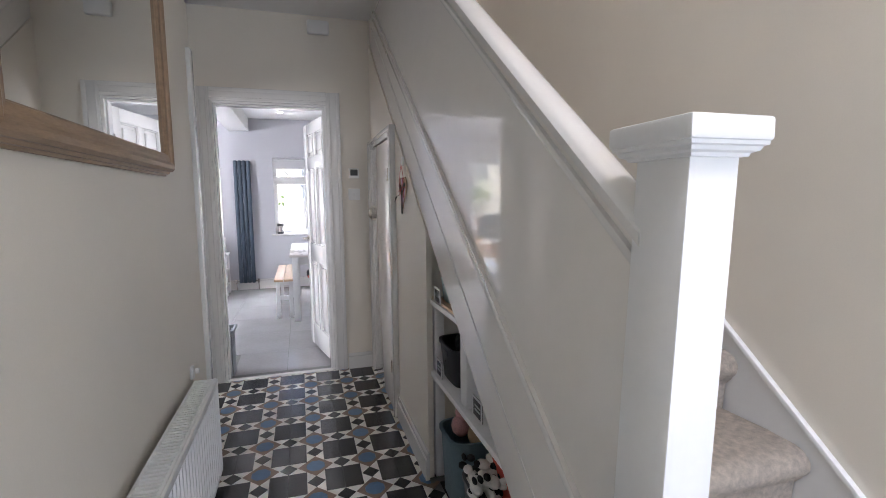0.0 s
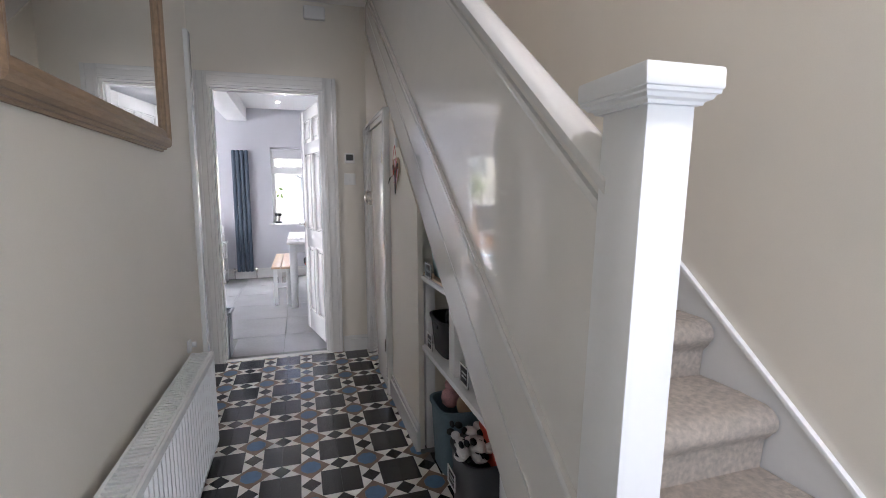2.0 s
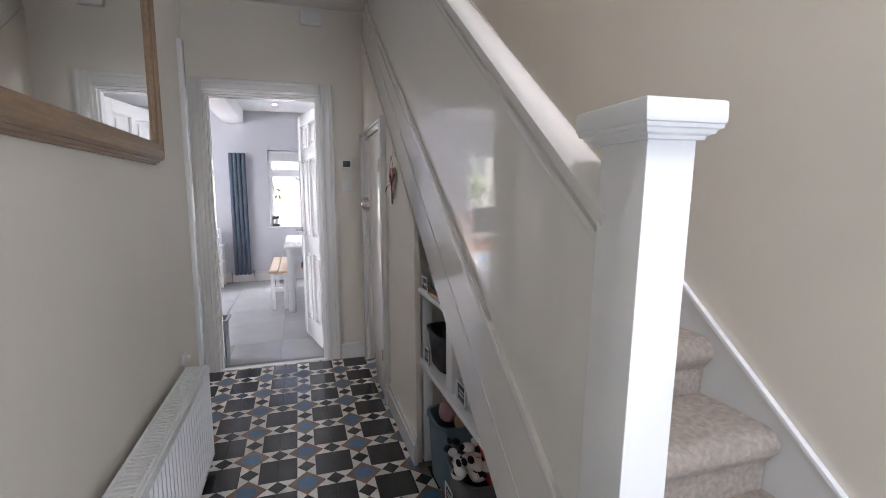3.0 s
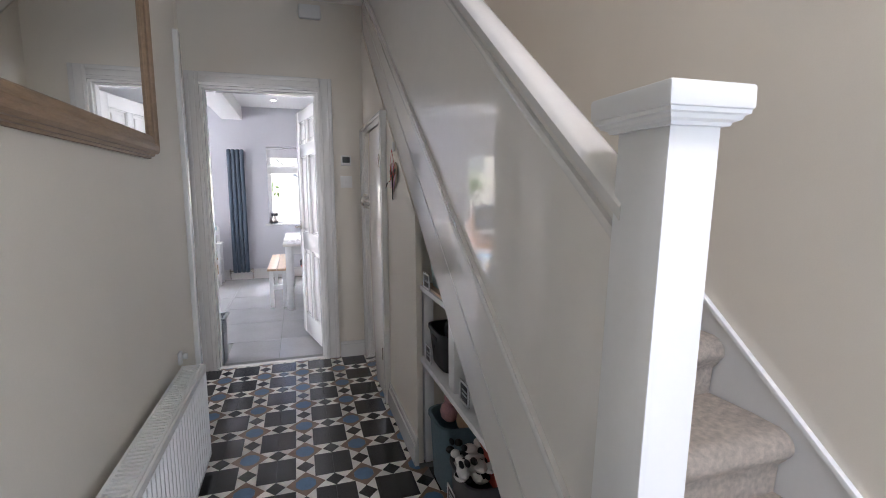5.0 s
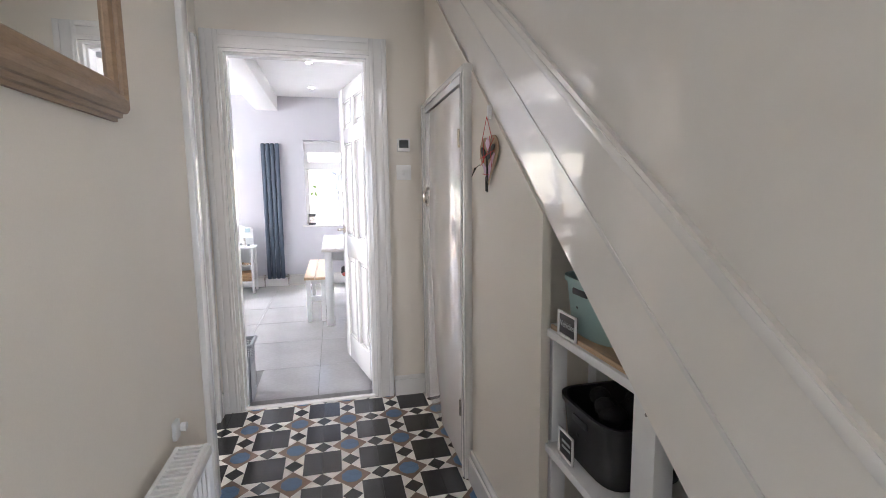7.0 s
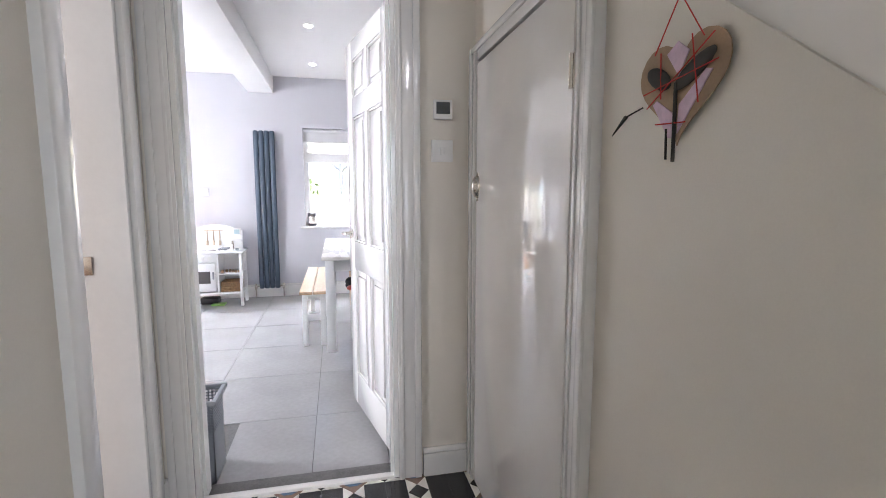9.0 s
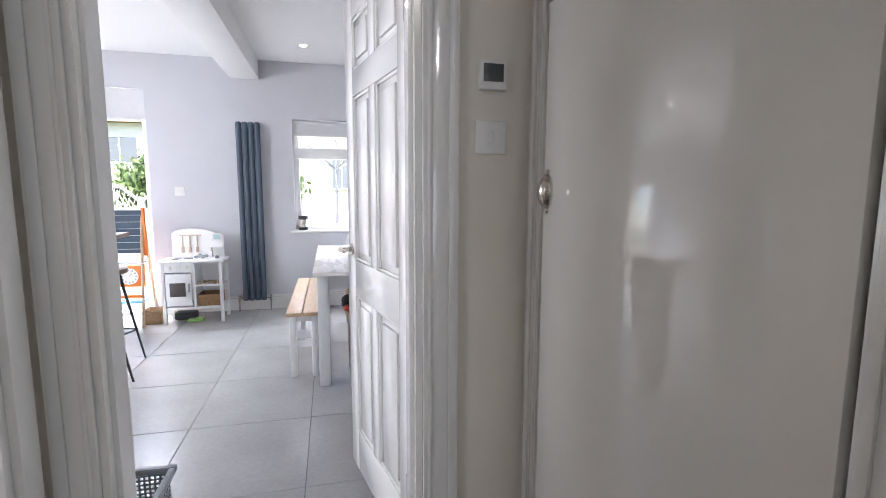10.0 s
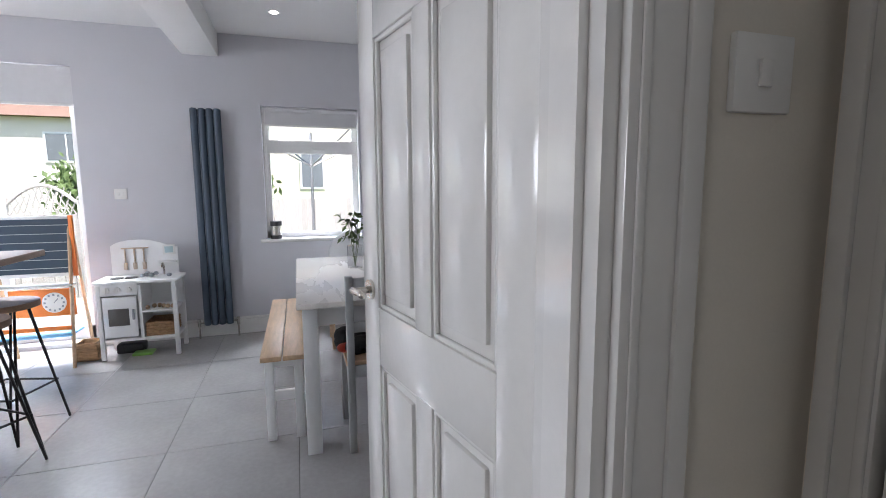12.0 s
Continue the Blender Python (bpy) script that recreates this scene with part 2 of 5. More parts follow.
bm = B(-0.7, -0.35, FRONT - 0.12, FRONT, 0, TOP_H)
box(bm, 0.95, 1.42, FRONT - 0.12, FRONT, 0, TOP_H)
box(bm, -0.35, 0.95, FRONT - 0.12, FRONT, 2.2, TOP_H)
box(bm, -0.35, 0.95, FRONT - 0.12, FRONT, 0, 0.8)
# Opaque panel, never in view, added to block the sun at the front opening
structure("front_glazing", B(-0.35, 0.95, FRONT - 0.09, FRONT - 0.05, 0.8, 2.2), PLASTIC, "opaque white panel added out of view to keep sun out of the hall", "glazing")
structure("wall_front", bm, CREAM, "cream front wall with an opening behind the camera", "wall")
# living room beyond the side door
structure("living_room_floor", B(-3.7, -0.86, -0.5, END, -0.12, 0), WALNUT, "brown wooden living room floor", "floor")
structure("living_room_ceiling", B(-3.7, -0.7, -0.5, END, HALL_H, HALL_H + 0.1), CEIL, "white living room ceiling", "ceiling")
bm = B(-3.75, -3.6, -0.5, END, 0, HALL_H)
box(bm, -3.7, -0.7, -0.6, -0.5, 0, HALL_H)
structure("wall_living_room", bm, CREAM, "cream living room walls", "wall")

# ---- skirtings and architraves ----


def skirt_y(name, x0, x1, y, h=0.12, side=-1, material=GLOSS, z0=0.0):
    bm = B(x0, x1, *sorted((y, y + side * 0.018)), z0, h * 0.8)
    box(bm, x0, x1, *sorted((y, y + side * 0.011)), h * 0.8, h, bev=0.003)
    return structure(name, bm, material, "white gloss skirting board", "skirting")


skirt_y("baseboard", OPEN_R + 0.12, 0.47, END)
bm = B(RIGHT - 0.020, RIGHT, 2.108, 2.80, 0, 0.10)
box(bm, RIGHT - 0.012, RIGHT, 2.108, 2.80, 0.10, 0.135, bev=0.003)
structure("baseboard_understairs", bm, GLOSS, "white gloss skirting board", "skirting")
bm = B(RECESS, RECESS + 0.018, 3.66, END - 0.02, 0, 0.13)
structure("baseboard_recess", bm, GLOSS, "white gloss skirting board", "skirting")
structure("trim", B(LEFT - 0.02, LEFT + 0.022, 2.870, 2.940, 0, 2.10, bev=0.006), GLOSS, "white gloss architrave beside the living room doorway", "trim")
bm = B(-0.90, RECESS, 3.575, 3.612, 0, 2.03, bev=0.002)
box(bm, -0.90, RECESS, 2.86, 3.575, 1.995, 2.03)
box(bm, -0.885, -0.868, 3.562, 3.576, 0, 1.995)
box(bm, RECESS - 0.004, RECESS + 0.018, 3.600, 3.665, 0, 2.03, bev=0.004)
jamb = structure("door_frame_living_room", bm, GLOSS, "white gloss door jamb", "door frame")
sp = part("strike_plate", B(-0.875, -0.825, 3.568, 3.5755, 0.925, 0.985, bev=0.001), CHROME, jamb, "brushed steel strike plate")
# Plate is solid; a black block gives the dark inside its latch hole
part("latch_hole", B(-0.858, -0.842, 3.5905, 3.569, 0.942, 0.966), BLACK_P, sp)

fr = thing("door_1", (0, END, 0), "white painted frame of the kitchen doorway", "door frame", kind="structure")
part("jamb", B(OPEN_L - 0.035, OPEN_L, END, END_B, 0, OPEN_H), GLOSS, fr)
part("jamb", B(OPEN_R, OPEN_R + 0.035, END, END_B, 0, OPEN_H), GLOSS, fr)
part("head", B(OPEN_L - 0.035, OPEN_R + 0.035, END, END_B, OPEN_H, OPEN_H + 0.035), GLOSS, fr)
bm = B(OPEN_R - 0.012, OPEN_R, END + 0.03, END_B - 0.045, 0, OPEN_H)
box(bm, OPEN_L, OPEN_L + 0.012, END + 0.03, END_B - 0.045, 0, OPEN_H)
box(bm, OPEN_L + 0.012, OPEN_R - 0.012, END + 0.03, END_B - 0.045, OPEN_H - 0.012, OPEN_H)
part("door_stop", bm, GLOSS, fr)


def moulding(x0, x1, z0, z1, horizontal=False, flip=False):
    """Stepped architrave board on the end wall."""
    bm = nb()
    if horizontal:
        box(bm, x0, x1, END - 0.016, END, z0, z1, bev=0.002)
        box(bm, x0, x1, END - 0.024, END - 0.015, z1 - 0.028, z1, bev=0.004)
        box(bm, x0, x1, END - 0.021, END - 0.015, z0 + 0.012, z0 + 0.024, bev=0.003)
    else:
        box(bm, x0, x1, END - 0.016, END, z0, z1, bev=0.002)
        a, b = (x0, x0 + 0.028) if flip else (x1 - 0.028, x1)
        box(bm, a, b, END - 0.024, END - 0.015, z0, z1, bev=0.004)
        a, b = (x1 - 0.024, x1 - 0.012) if flip else (x0 + 0.012, x0 + 0.024)
        box(bm, a, b, END - 0.021, END - 0.015, z0, z1, bev=0.003)
    return bm


part("architrave", moulding(OPEN_R + 0.018, OPEN_R + 0.113, 0, 2.088), GLOSS, fr)
part("architrave", moulding(OPEN_L - 0.105, OPEN_L - 0.018, 0, 2.088, flip=True), GLOSS, fr)
part("architrave", moulding(OPEN_L - 0.018, OPEN_R + 0.018, OPEN_H + 0.015, 2.088, horizontal=True), GLOSS, fr)
part("threshold", B(OPEN_L, OPEN_R, END - 0.005, END + 0.03, -0.006, 0.012, bev=0.004), GLOSS, fr, "worn white threshold strip")
for hz in (0.24, 1.68):
    part("hinge", B(OPEN_R - 0.006, OPEN_R + 0.012, END_B - 0.006, END_B + 0.012, hz, hz + 0.095, bev=0.002), STEEL, fr, "dark steel butt hinge")

# ---- open panelled door ----
HX, HY = OPEN_R + 0.012, END_B + 0.004
leaf = thing("panel_door", (HX, HY, 0.008), "white gloss six-panel door standing open into the kitchen", "door")
ang = math.atan2(4.55 - HY, 0.010 - HX)
LM = Matrix.Translation((HX, HY, 0)) @ Matrix.Rotation(ang, 4, "Z")
W, T = 0.705, 0.038


def leaf_part(name, boxes, material, label="", bev=0.003, parent=leaf):
    bm = nb()
    for b in boxes:
        box(bm, *b, bev=bev, m=LM)
    return part(name, bm, material, parent, label)


cols = ((0.105, 0.325), (0.395, 0.605))
rows_ = ((0.19, 0.78), (0.93, 1.58), (1.68, 1.87))
leaf_part("stile", [(0, 0.105, -T, 0, 0.01, 1.965)], GLOSS)
leaf_part("stile", [(0.605, W, -T, 0, 0.01, 1.965)], GLOSS)
leaf_part("muntin", [(0.325, 0.395, -T, 0, a, b) for a, b in rows_], GLOSS)
for a, b in ((0.01, 0.19), (0.78, 0.93), (1.58, 1.68), (1.87, 1.965)):
    leaf_part("cross_rail", [(0.105, 0.605, -T, 0, a, b)], GLOSS)
for a, b in rows_:
    for c, d in cols:
        p = leaf_part("panel", [(c, d, -T + 0.014, -0.014, a, b), (c + 0.035, d - 0.035, -T + 0.004, -0.004, a + 0.035, b - 0.035)], GLOSS, bev=0.006)
        bm = nb()
        for s0, s1 in ((-0.015, -0.004), (-T + 0.004, -T + 0.015)):
            box(bm, c, c + 0.012, s0, s1, a, b, bev=0.004, m=LM)
            box(bm, d - 0.012, d, s0, s1, a, b, bev=0.004, m=LM)
            box(bm, c, d, s0, s1, a, a + 0.012, bev=0.004, m=LM)
            box(bm, c, d, s0, s1, b - 0.012, b, bev=0.004, m=LM)
        part("moulding", bm, GLOSS, p)
bm = nb()
for sgn, base in ((1, 0.0), (-1, -T)):
    rod(bm, (W - 0.055, base, 0.97), (W - 0.055, base + sgn * 0.009, 0.97), 0.026, 20)
    rod(bm, (W - 0.055, base, 0.97), (W - 0.055, base + sgn * 0.050, 0.97), 0.009, 12)
    rod(bm, (W - 0.045, base + sgn * 0.047, 0.97), (W - 0.115, base + sgn * 0.050, 0.972), 0.010, 12, 0.007)
    ball(bm, (W - 0.118, base + sgn * 0.050, 0.972), 0.012, 0.009, 0.009)
bmesh.ops.transform(bm, matrix=LM, verts=bm.verts)
part("door_handle", bm, CHROME, leaf, "polished chrome lever handle")

# ---- under-stairs cupboard ----
CR = 0.476
CY0, CY1, CZ = 2.88, 3.625, 1.665
cup = thing("cupboard_door_frame", (CR, 3.25, 0), "white gloss frame of the under-stairs cupboard", "door frame", kind="structure")


def arch_x(y0, y1, z0, z1):
    bm = B(CR - 0.014, CR + 0.016, y0, y1, z0, z1, bev=0.003)
    return bm


bm = arch_x(2.79, 2.868, 0, 1.735)
box(bm, CR - 0.022, CR - 0.01, 2.79, 2.815, 0, 1.735, bev=0.004)
box(bm, CR - 0.019, CR - 0.01, 2.845, 2.86, 0, 1.735, bev=0.003)
part("architrave", bm, GLOSS, cup)
bm = arch_x(3.637, 3.703, 0, 1.735)
box(bm, CR - 0.022, CR - 0.01, 3.678, 3.703, 0, 1.735, bev=0.004)
box(bm, CR - 0.019, CR - 0.01, 3.642, 3.655, 0, 1.735, bev=0.003)
part("architrave", bm, GLOSS, cup)
bm = arch_x(2.868, 3.625, 1.676, 1.735)
box(bm, CR - 0.022, CR - 0.01, 2.815, 3.678, 1.71, 1.735, bev=0.004)
part("architrave", bm, GLOSS, cup)
cd = thing("cupboard_door", (CR, CY1, 0.01), "flush white gloss cupboard door under the stairs, closed", "door")
part("leaf", B(CR - 0.012, CR + 0.02, CY0, CY1, 0.012, CZ, bev=0.002), PANEL, cd)
bm = nb()
ball(bm, (CR - 0.012, 3.598, 1.21), 0.028, 0.027, 0.042, 20)
ball(bm, (CR - 0.014, 3.598, 1.255), 0.005, 0.007, 0.010)
ball(bm, (CR - 0.014, 3.598, 1.165), 0.005, 0.007, 0.010)
part("cup_pull", bm, CHROME, cd, "brushed nickel cup pull")
for hz in (0.25, 1.42):
    bm = B(CR - 0.016, CR - 0.008, 2.868, 2.892, hz, hz + 0.075, bev=0.001)
    rod(bm, (CR - 0.017, 2.878, hz), (CR - 0.017, 2.878, hz + 0.075), 0.006, 10)
    part("hinge", bm, CHROME, cd, "steel butt hinge")

# ---- staircase ----
st = thing("staircase", (0.9, 0.5, 0), "carpeted staircase with white gloss strings, panel and square newel", "staircase")
for k in range(1, 14):
    yk, zk = 0.982 + 0.240 * (k - 3), 0.2 * k + 0.007
    if yk > 3.8:
        break
    bm = B(0.521, STAIR_R - 0.016, yk + 0.085, yk + 0.30, max(0, zk - 0.215) if k < 3 else zk - 0.06, zk - 0.022)
    part("step", bm, SATIN, st)
    bm = nb()
    prof = [(yk + 0.30, zk), (yk + 0.13, zk + 0.002)]
    prof += [(yk + 0.055 - 0.055 * math.sin(q), zk - 0.046 + 0.047 * math.cos(q)) for q in (0.15, 0.45, 0.75, 1.05, 1.35, 1.65, 1.95, 2.25, 2.6)]
    prof += [(yk + 0.047, zk - 0.11), (yk + 0.050, zk - 0.215), (yk + 0.08, zk - 0.215), (yk + 0.08, zk - 0.02), (yk + 0.30, zk - 0.02)]
    prism(bm, prof, "x", 0.513, STAIR_R - 0.018, bev=0.004)
    part("stair_carpet", bm, CARPET, st, "beige twist-pile stair carpet", smooth=60)
bm = nb()
prism(bm, [(0.70, max(0, low(0.70))), (END - 0.002, low(END)), (END - 0.002, HALL_H + 0.03), (3.57, HALL_H + 0.03), (0.70, top(0.70))], "x", 0.496, 0.520)
part("outer_string", bm, PANEL, st, "glossy white painted string board")
bm = nb()
prism(bm, [(0.75, bead(0.75)), (3.62, bead(3.62)), (3.62, bead(3.62) + 0.013), (0.75, bead(0.75) + 0.013)], "x", 0.4935, 0.497)
part("bead", bm, GLOSS, st)
bm = nb()
prism(bm, [(0.75, top(0.75) - 0.028), (3.53, top(3.53) - 0.028), (3.53, top(3.53)), (0.75, top(0.75))], "x", 0.4942, 0.512, bev=0.0015)
part("string_capping", bm, GLOSS, st)
bm = nb()
prism(bm, [(0.70, top(0.70)), (3.57, HALL_H + 0.03), (2.56, HALL_H + 0.03), (0.70, rail(0.70) + 0.06)], "x", 0.509, 0.540)
part("balustrade_panel", bm, PANEL, st, "glossy cream painted boarded panel")
# handrail: rounded coping on the panel, with a bead under it


def sweep(profile, y0, y1, line):
    bm = nb()
    ends = [[bm.verts.new((x, y, line(y) + z)) for x, z in profile] for y in (y0, y1)]
    n = len(profile)
    for i in range(n):
        bm.faces.new((ends[0][i], ends[0][(i + 1) % n], ends[1][(i + 1) % n], ends[1][i]))
    bm.faces.new(ends[0]), bm.faces.new(ends[1])
    return bm


prof = [(0.510, 0.040), (0.492, 0.047)] + [(0.536 + 0.044 * math.cos(a), 0.062 + 0.026 * math.sin(a)) for a in [math.pi * (1.05 - 0.11 * i) for i in range(11)]] + [(0.58, 0.047), (0.540, 0.040)]
part("handrail", sweep(prof, 0.752, 2.62, rail), GLOSS, st, "rounded white gloss handrail")
part("rail_bead", sweep([(0.499, -0.008), (0.509, -0.010), (0.510, 0.016), (0.500, 0.013), (0.497, 0.004)], 0.752, 2.6, rail), GLOSS, st)
nx, ny = 0.549, 0.705
# the old post leans slightly towards the hall at its foot
LEAN = Matrix.Identity(4)
LEAN[0][2], LEAN[0][3] = 0.044, -0.044 * 1.385
nw = part("newel_post", B(nx - 0.047, nx + 0.046, ny - 0.046, ny + 0.068, 0, 1.385, bev=0.003, m=LEAN), SATIN, st, "square white newel post")
part("newel_cap", B(nx - 0.082, nx + 0.070, ny - 0.082, ny + 0.100, 1.392, 1.428, bev=0.006), SATIN, nw, "moulded square newel cap")
bm = nb()
ring = []
for w, z in ((0.046, 1.371), (0.058, 1.371), (0.060, 1.376), (0.068, 1.379), (0.071, 1.385), (0.076, 1.387), (0.077, 1.3935)):
    ring.append([bm.verts.new(v) for v in ((nx - w, ny - w, z), (nx + w - 0.010, ny - w, z), (nx + w - 0.010, ny + w + 0.020, z), (nx - w, ny + w + 0.020, z))])
for lo, hi in zip(ring, ring[1:]):
    for i in range(4):
        bm.faces.new((lo[i], lo[(i + 1) % 4], hi[(i + 1) % 4], hi[i]))
bm.faces.new(ring[0]), bm.faces.new(ring[-1])
part("cap_moulding", bm, SATIN, nw, smooth=25)
bm = nb()


def wstr(y):
    return 0.969 + 0.812 * (y - 1.4)


prism(bm, [(0.25, 0), (0.25, wstr(0.25)), (4.09, wstr(4.09)), (4.09, wstr(4.09) - 0.6), (1.0, 0)], "x", STAIR_R - 0.014, STAIR_R - 0.001)
part("wall_string", bm, SATIN, st, "white wall string board")
bm = nb()
prism(bm, [(0.25, wstr(0.25)), (4.09, wstr(4.09)), (4.09, wstr(4.09) + 0.022), (0.25, wstr(0.25) + 0.022)], "x", STAIR_R - 0.020, STAIR_R - 0.001, bev=0.003)
part("string_bead", bm, SATIN, st)

# ---- shelving niche under the stairs ----
shelf_unit = thing("shelf_unit", (0.7, 1.7, 0), "white painted open shelves under the stairs", "shelves")
part("back_board", prism(nb(), [(0.9, 0), (2.10, 0), (2.10, 1.08), (0.9, 0.24)], "x", 0.90, 0.915), CREAM, shelf_unit)
part("side_panel", B(0.516, 0.90, 2.170, 2.196, 0, 1.25), CREAM, shelf_unit)
part("back_panel", B(0.90, 0.915, 2.10, 2.196, 0, 1.25), CREAM, shelf_unit)
FX = 0.524
for z0, z1 in ((0.0, 0.500), (0.524, 0.838)):
    part("post", B(FX, FX + 0.045, 2.125, 2.169, z0, z1, bev=0.002), SATIN, shelf_unit)
    part("post", B(0.66, 0.70, 2.125, 2.169, z0, z1, bev=0.002), SATIN, shelf_unit)
part("shelf", B(0.505, 0.90, 1.69, 2.126, 0.838, 0.860, bev=0.002), SATIN, shelf_unit, "worn white shelf board")
part("shelf", B(0.505, 0.90, 1.20, 2.126, 0.500, 0.524, bev=0.002), SATIN, shelf_unit, "worn white shelf board")
for z0, z1 in ((0.838, 0.860), (0.500, 0.524)):
    part("shelf_end", B(0.516, 0.90, 2.126, 2.169, z0, z1), SATIN, shelf_unit)
part("post", B(FX, FX + 0.045, 1.695, 1.765, 0.524, 0.838, bev=0.002), SATIN, shelf_unit)
part("post", B(FX, FX + 0.045, 1.205, 1.262, 0.0, 0.500, bev=0.002), SATIN, shelf_unit)
bm = nb()
rod(bm, (FX - 0.002, 1.722, 0.80), (FX + 0.003, 1.722, 0.80), 0.004, 8)
part("screw", bm, STEEL, shelf_unit, "dark screw head")


def tub(name, at, w, d, h, material, label, flare=0.88, oval=True, slot=True, superness=1.0):
    """Open tub with rim, wall thickness and side slots, their shade as black pieces."""
    t = thing(name, at, label, "storage tub")
    bm = nb()
    n = 28

    def ring(sx, sy, z):
        out = []
        for i in range(n):
            a = 2 * math.pi * i / n
            c, s = math.cos(a), math.sin(a)
            e = superness if oval else 0.45
            px, py = math.copysign(abs(c) ** e, c), math.copysign(abs(s) ** e, s)
            out.append(bm.verts.new((at[0] + sx * px, at[1] + sy * py, at[2] + z)))
        return out
    rs = [ring(d / 2 * f, w / 2 * f, z) for f, z in ((flare, 0.002), (flare + (1 - flare) * 0.5, h * 0.5), (1.0, h - 0.012), (1.045, h - 0.012), (1.045, h), (0.97, h), (flare * 0.97, 0.010))]
    for a, b in zip(rs, rs[1:]):
        for i in range(n):
            bm.faces.new((a[i], a[(i + 1) % n], b[(i + 1) % n], b[i]))
    bm.faces.new(rs[0]), bm.faces.new(rs[-1])
    part("tub_body", bm, material, t)
    if slot:
        # The wall is not pierced: black pieces paint the shade of the cut-outs
        bm = nb()
        x = at[0] - d / 2 * (0.985 if oval else 1.0) - 0.002
        box(bm, x, x + 0.02, at[1] - 0.035, at[1] + 0.035, at[2] + h * 0.72, at[2] + h * 0.84, bev=0.004)
        for i, (u, v) in enumerate(((-0.05, 0.5), (-0.022, 0.56), (0.02, 0.5), (0.05, 0.55))):
            ball(bm, (x + 0.009 + 0.4 * u * u / w * 4, at[1] + u, at[2] + h * v), 0.004, 0.010, 0.007, 8)
        part("cut_out", bm, BLACK_P, t)
    return t


def chalk_label(at, w=0.075, h=0.06, word=""):
    t = thing("chalk_label", at, "small chalkboard label with a white frame", "label", group="chalk labels")
    x, y, z = at
    part("board", B(x - 0.003, x, y - w / 2, y + w / 2, z, z + h, bev=0.001), BLACK_P, t)
    bm = nb()
    for a in ((y - w / 2, y + w / 2, z, z + 0.006), (y - w / 2, y + w / 2, z + h - 0.006, z + h), (y - w / 2, y - w / 2 + 0.006, z, z + h), (y + w / 2 - 0.006, y + w / 2, z, z + h)):
        box(bm, x - 0.006, x - 0.002, *a)
    part("frame", bm, SATIN, t)
    if word:
        cu = bpy.data.curves.new("lettering", "FONT")
        cu.body, cu.size, cu.align_x, cu.align_y, cu.extrude = word, w * 0.235, "CENTER", "CENTER", 0.0004
        shape = bpy.data.objects.new("lettering", cu)
        me = bpy.data.meshes.new_from_object(shape)
        bpy.data.objects.remove(shape)
        bm = nb()
        bm.from_mesh(me)
        bmesh.ops.transform(bm, verts=bm.verts, matrix=Matrix(((0, 0, -1, x - 0.0038), (-1, 0, 0, y), (0, 1, 0, z + h / 2), (0, 0, 0, 1))))
        part("lettering", bm, CHALKLINE, t, "white handwritten word", smooth=0)
        return t
    bm = nb()
    for i in range(2):
        box(bm, x - 0.0045, x - 0.0028, y - w * 0.28, y + w * 0.25, z + h * (0.36 + 0.2 * i), z + h * (0.44 + 0.2 * i))
    part("lettering", bm, CHALKLINE, t)
    return t


bm = B(0.512, 0.78, 1.73, 2.12, 0.8605, 0.867, bev=0.003)
box(bm, 0.512, 0.520, 1.73, 2.12, 0.866, 0.874, bev=0.003)
solid("wooden_tray", bm, PINE, "shallow pale wooden tray on the shelf", "tray")
tub("mint_tub", (0.648, 2.005, 0.868), 0.270, 0.235, 0.148, TEAL, "mint green plastic tub with leaf cut-outs on the shelf", superness=0.7)
chalk_label((0.512, 2.02, 0.864), 0.095, 0.065, "Vehicles")
tub("black_tub", (0.655, 1.985, 0.525), 0.265, 0.25, 0.165, BLACK_P, "black plastic tub full of oddments on the shelf", oval=False)
chalk_label((0.516, 2.02, 0.535), 0.08, 0.075)
tub("grey_tub", (0.665, 1.50, 0.525), 0.27, 0.25, 0.165, DGREY_P, "grey woven plastic basket on the shelf", oval=False)
chalk_label((0.522, 1.57, 0.545), 0.09, 0.075)
bm = nb()
for i in range(9):
    ball(bm, (0.60 + random.uniform(-0.05, 0.06), 1.50 + random.uniform(-0.08, 0.08), 0.675 + random.uniform(-0.02, 0.02)), random.uniform(0.03, 0.05), 0.05, 0.03, 10)
solid("folded_cloth", bm, YELLOW, "crumpled yellow cloth in the grey basket", "cloth")
bm = nb()
for i in range(8):
    ball(bm, (0.66 + random.uniform(-0.06, 0.06), 1.985 + random.uniform(-0.07, 0.07), 0.675 + random.uniform(-0.02, 0.015)), random.uniform(0.02, 0.04), 0.03, 0.025, 10)
solid("oddments", bm, CLOTH_B, "dark oddments heaped in the black tub", "clutter", kind="stuff")
tub("toy_box", (0.70, 1.965, 0.0), 0.25, 0.36, 0.30, TEALG, "grey-teal fabric toy box on the floor", oval=False, slot=False, flare=0.92)
for i, (dx, dy) in enumerate(((-0.10, 0.05), (-0.02, 0.03), (0.06, -0.03), (-0.06, -0.05))):
    bm = nb()
    ball(bm, (0.70 + dx, 1.93 + dy, 0.315), 0.045, 0.042, 0.05, 12)
    ball(bm, (0.70 + dx, 1.93 + dy, 0.375), 0.028, 0.028, 0.026, 12)
    solid("soft_toy", bm, (PINK, CLOTH_W, PINK, CARD)[i], "small plush toy in the toy box", "soft toy", group="soft toys")
tub("fabric_bin", (0.66, 1.62, 0.0), 0.26, 0.30, 0.26, DGREY_P, "dark grey storage bin on the floor", oval=False, slot=False, flare=0.94)
chalk_label((0.503, 1.66, 0.10), 0.09, 0.07)
bm = nb()
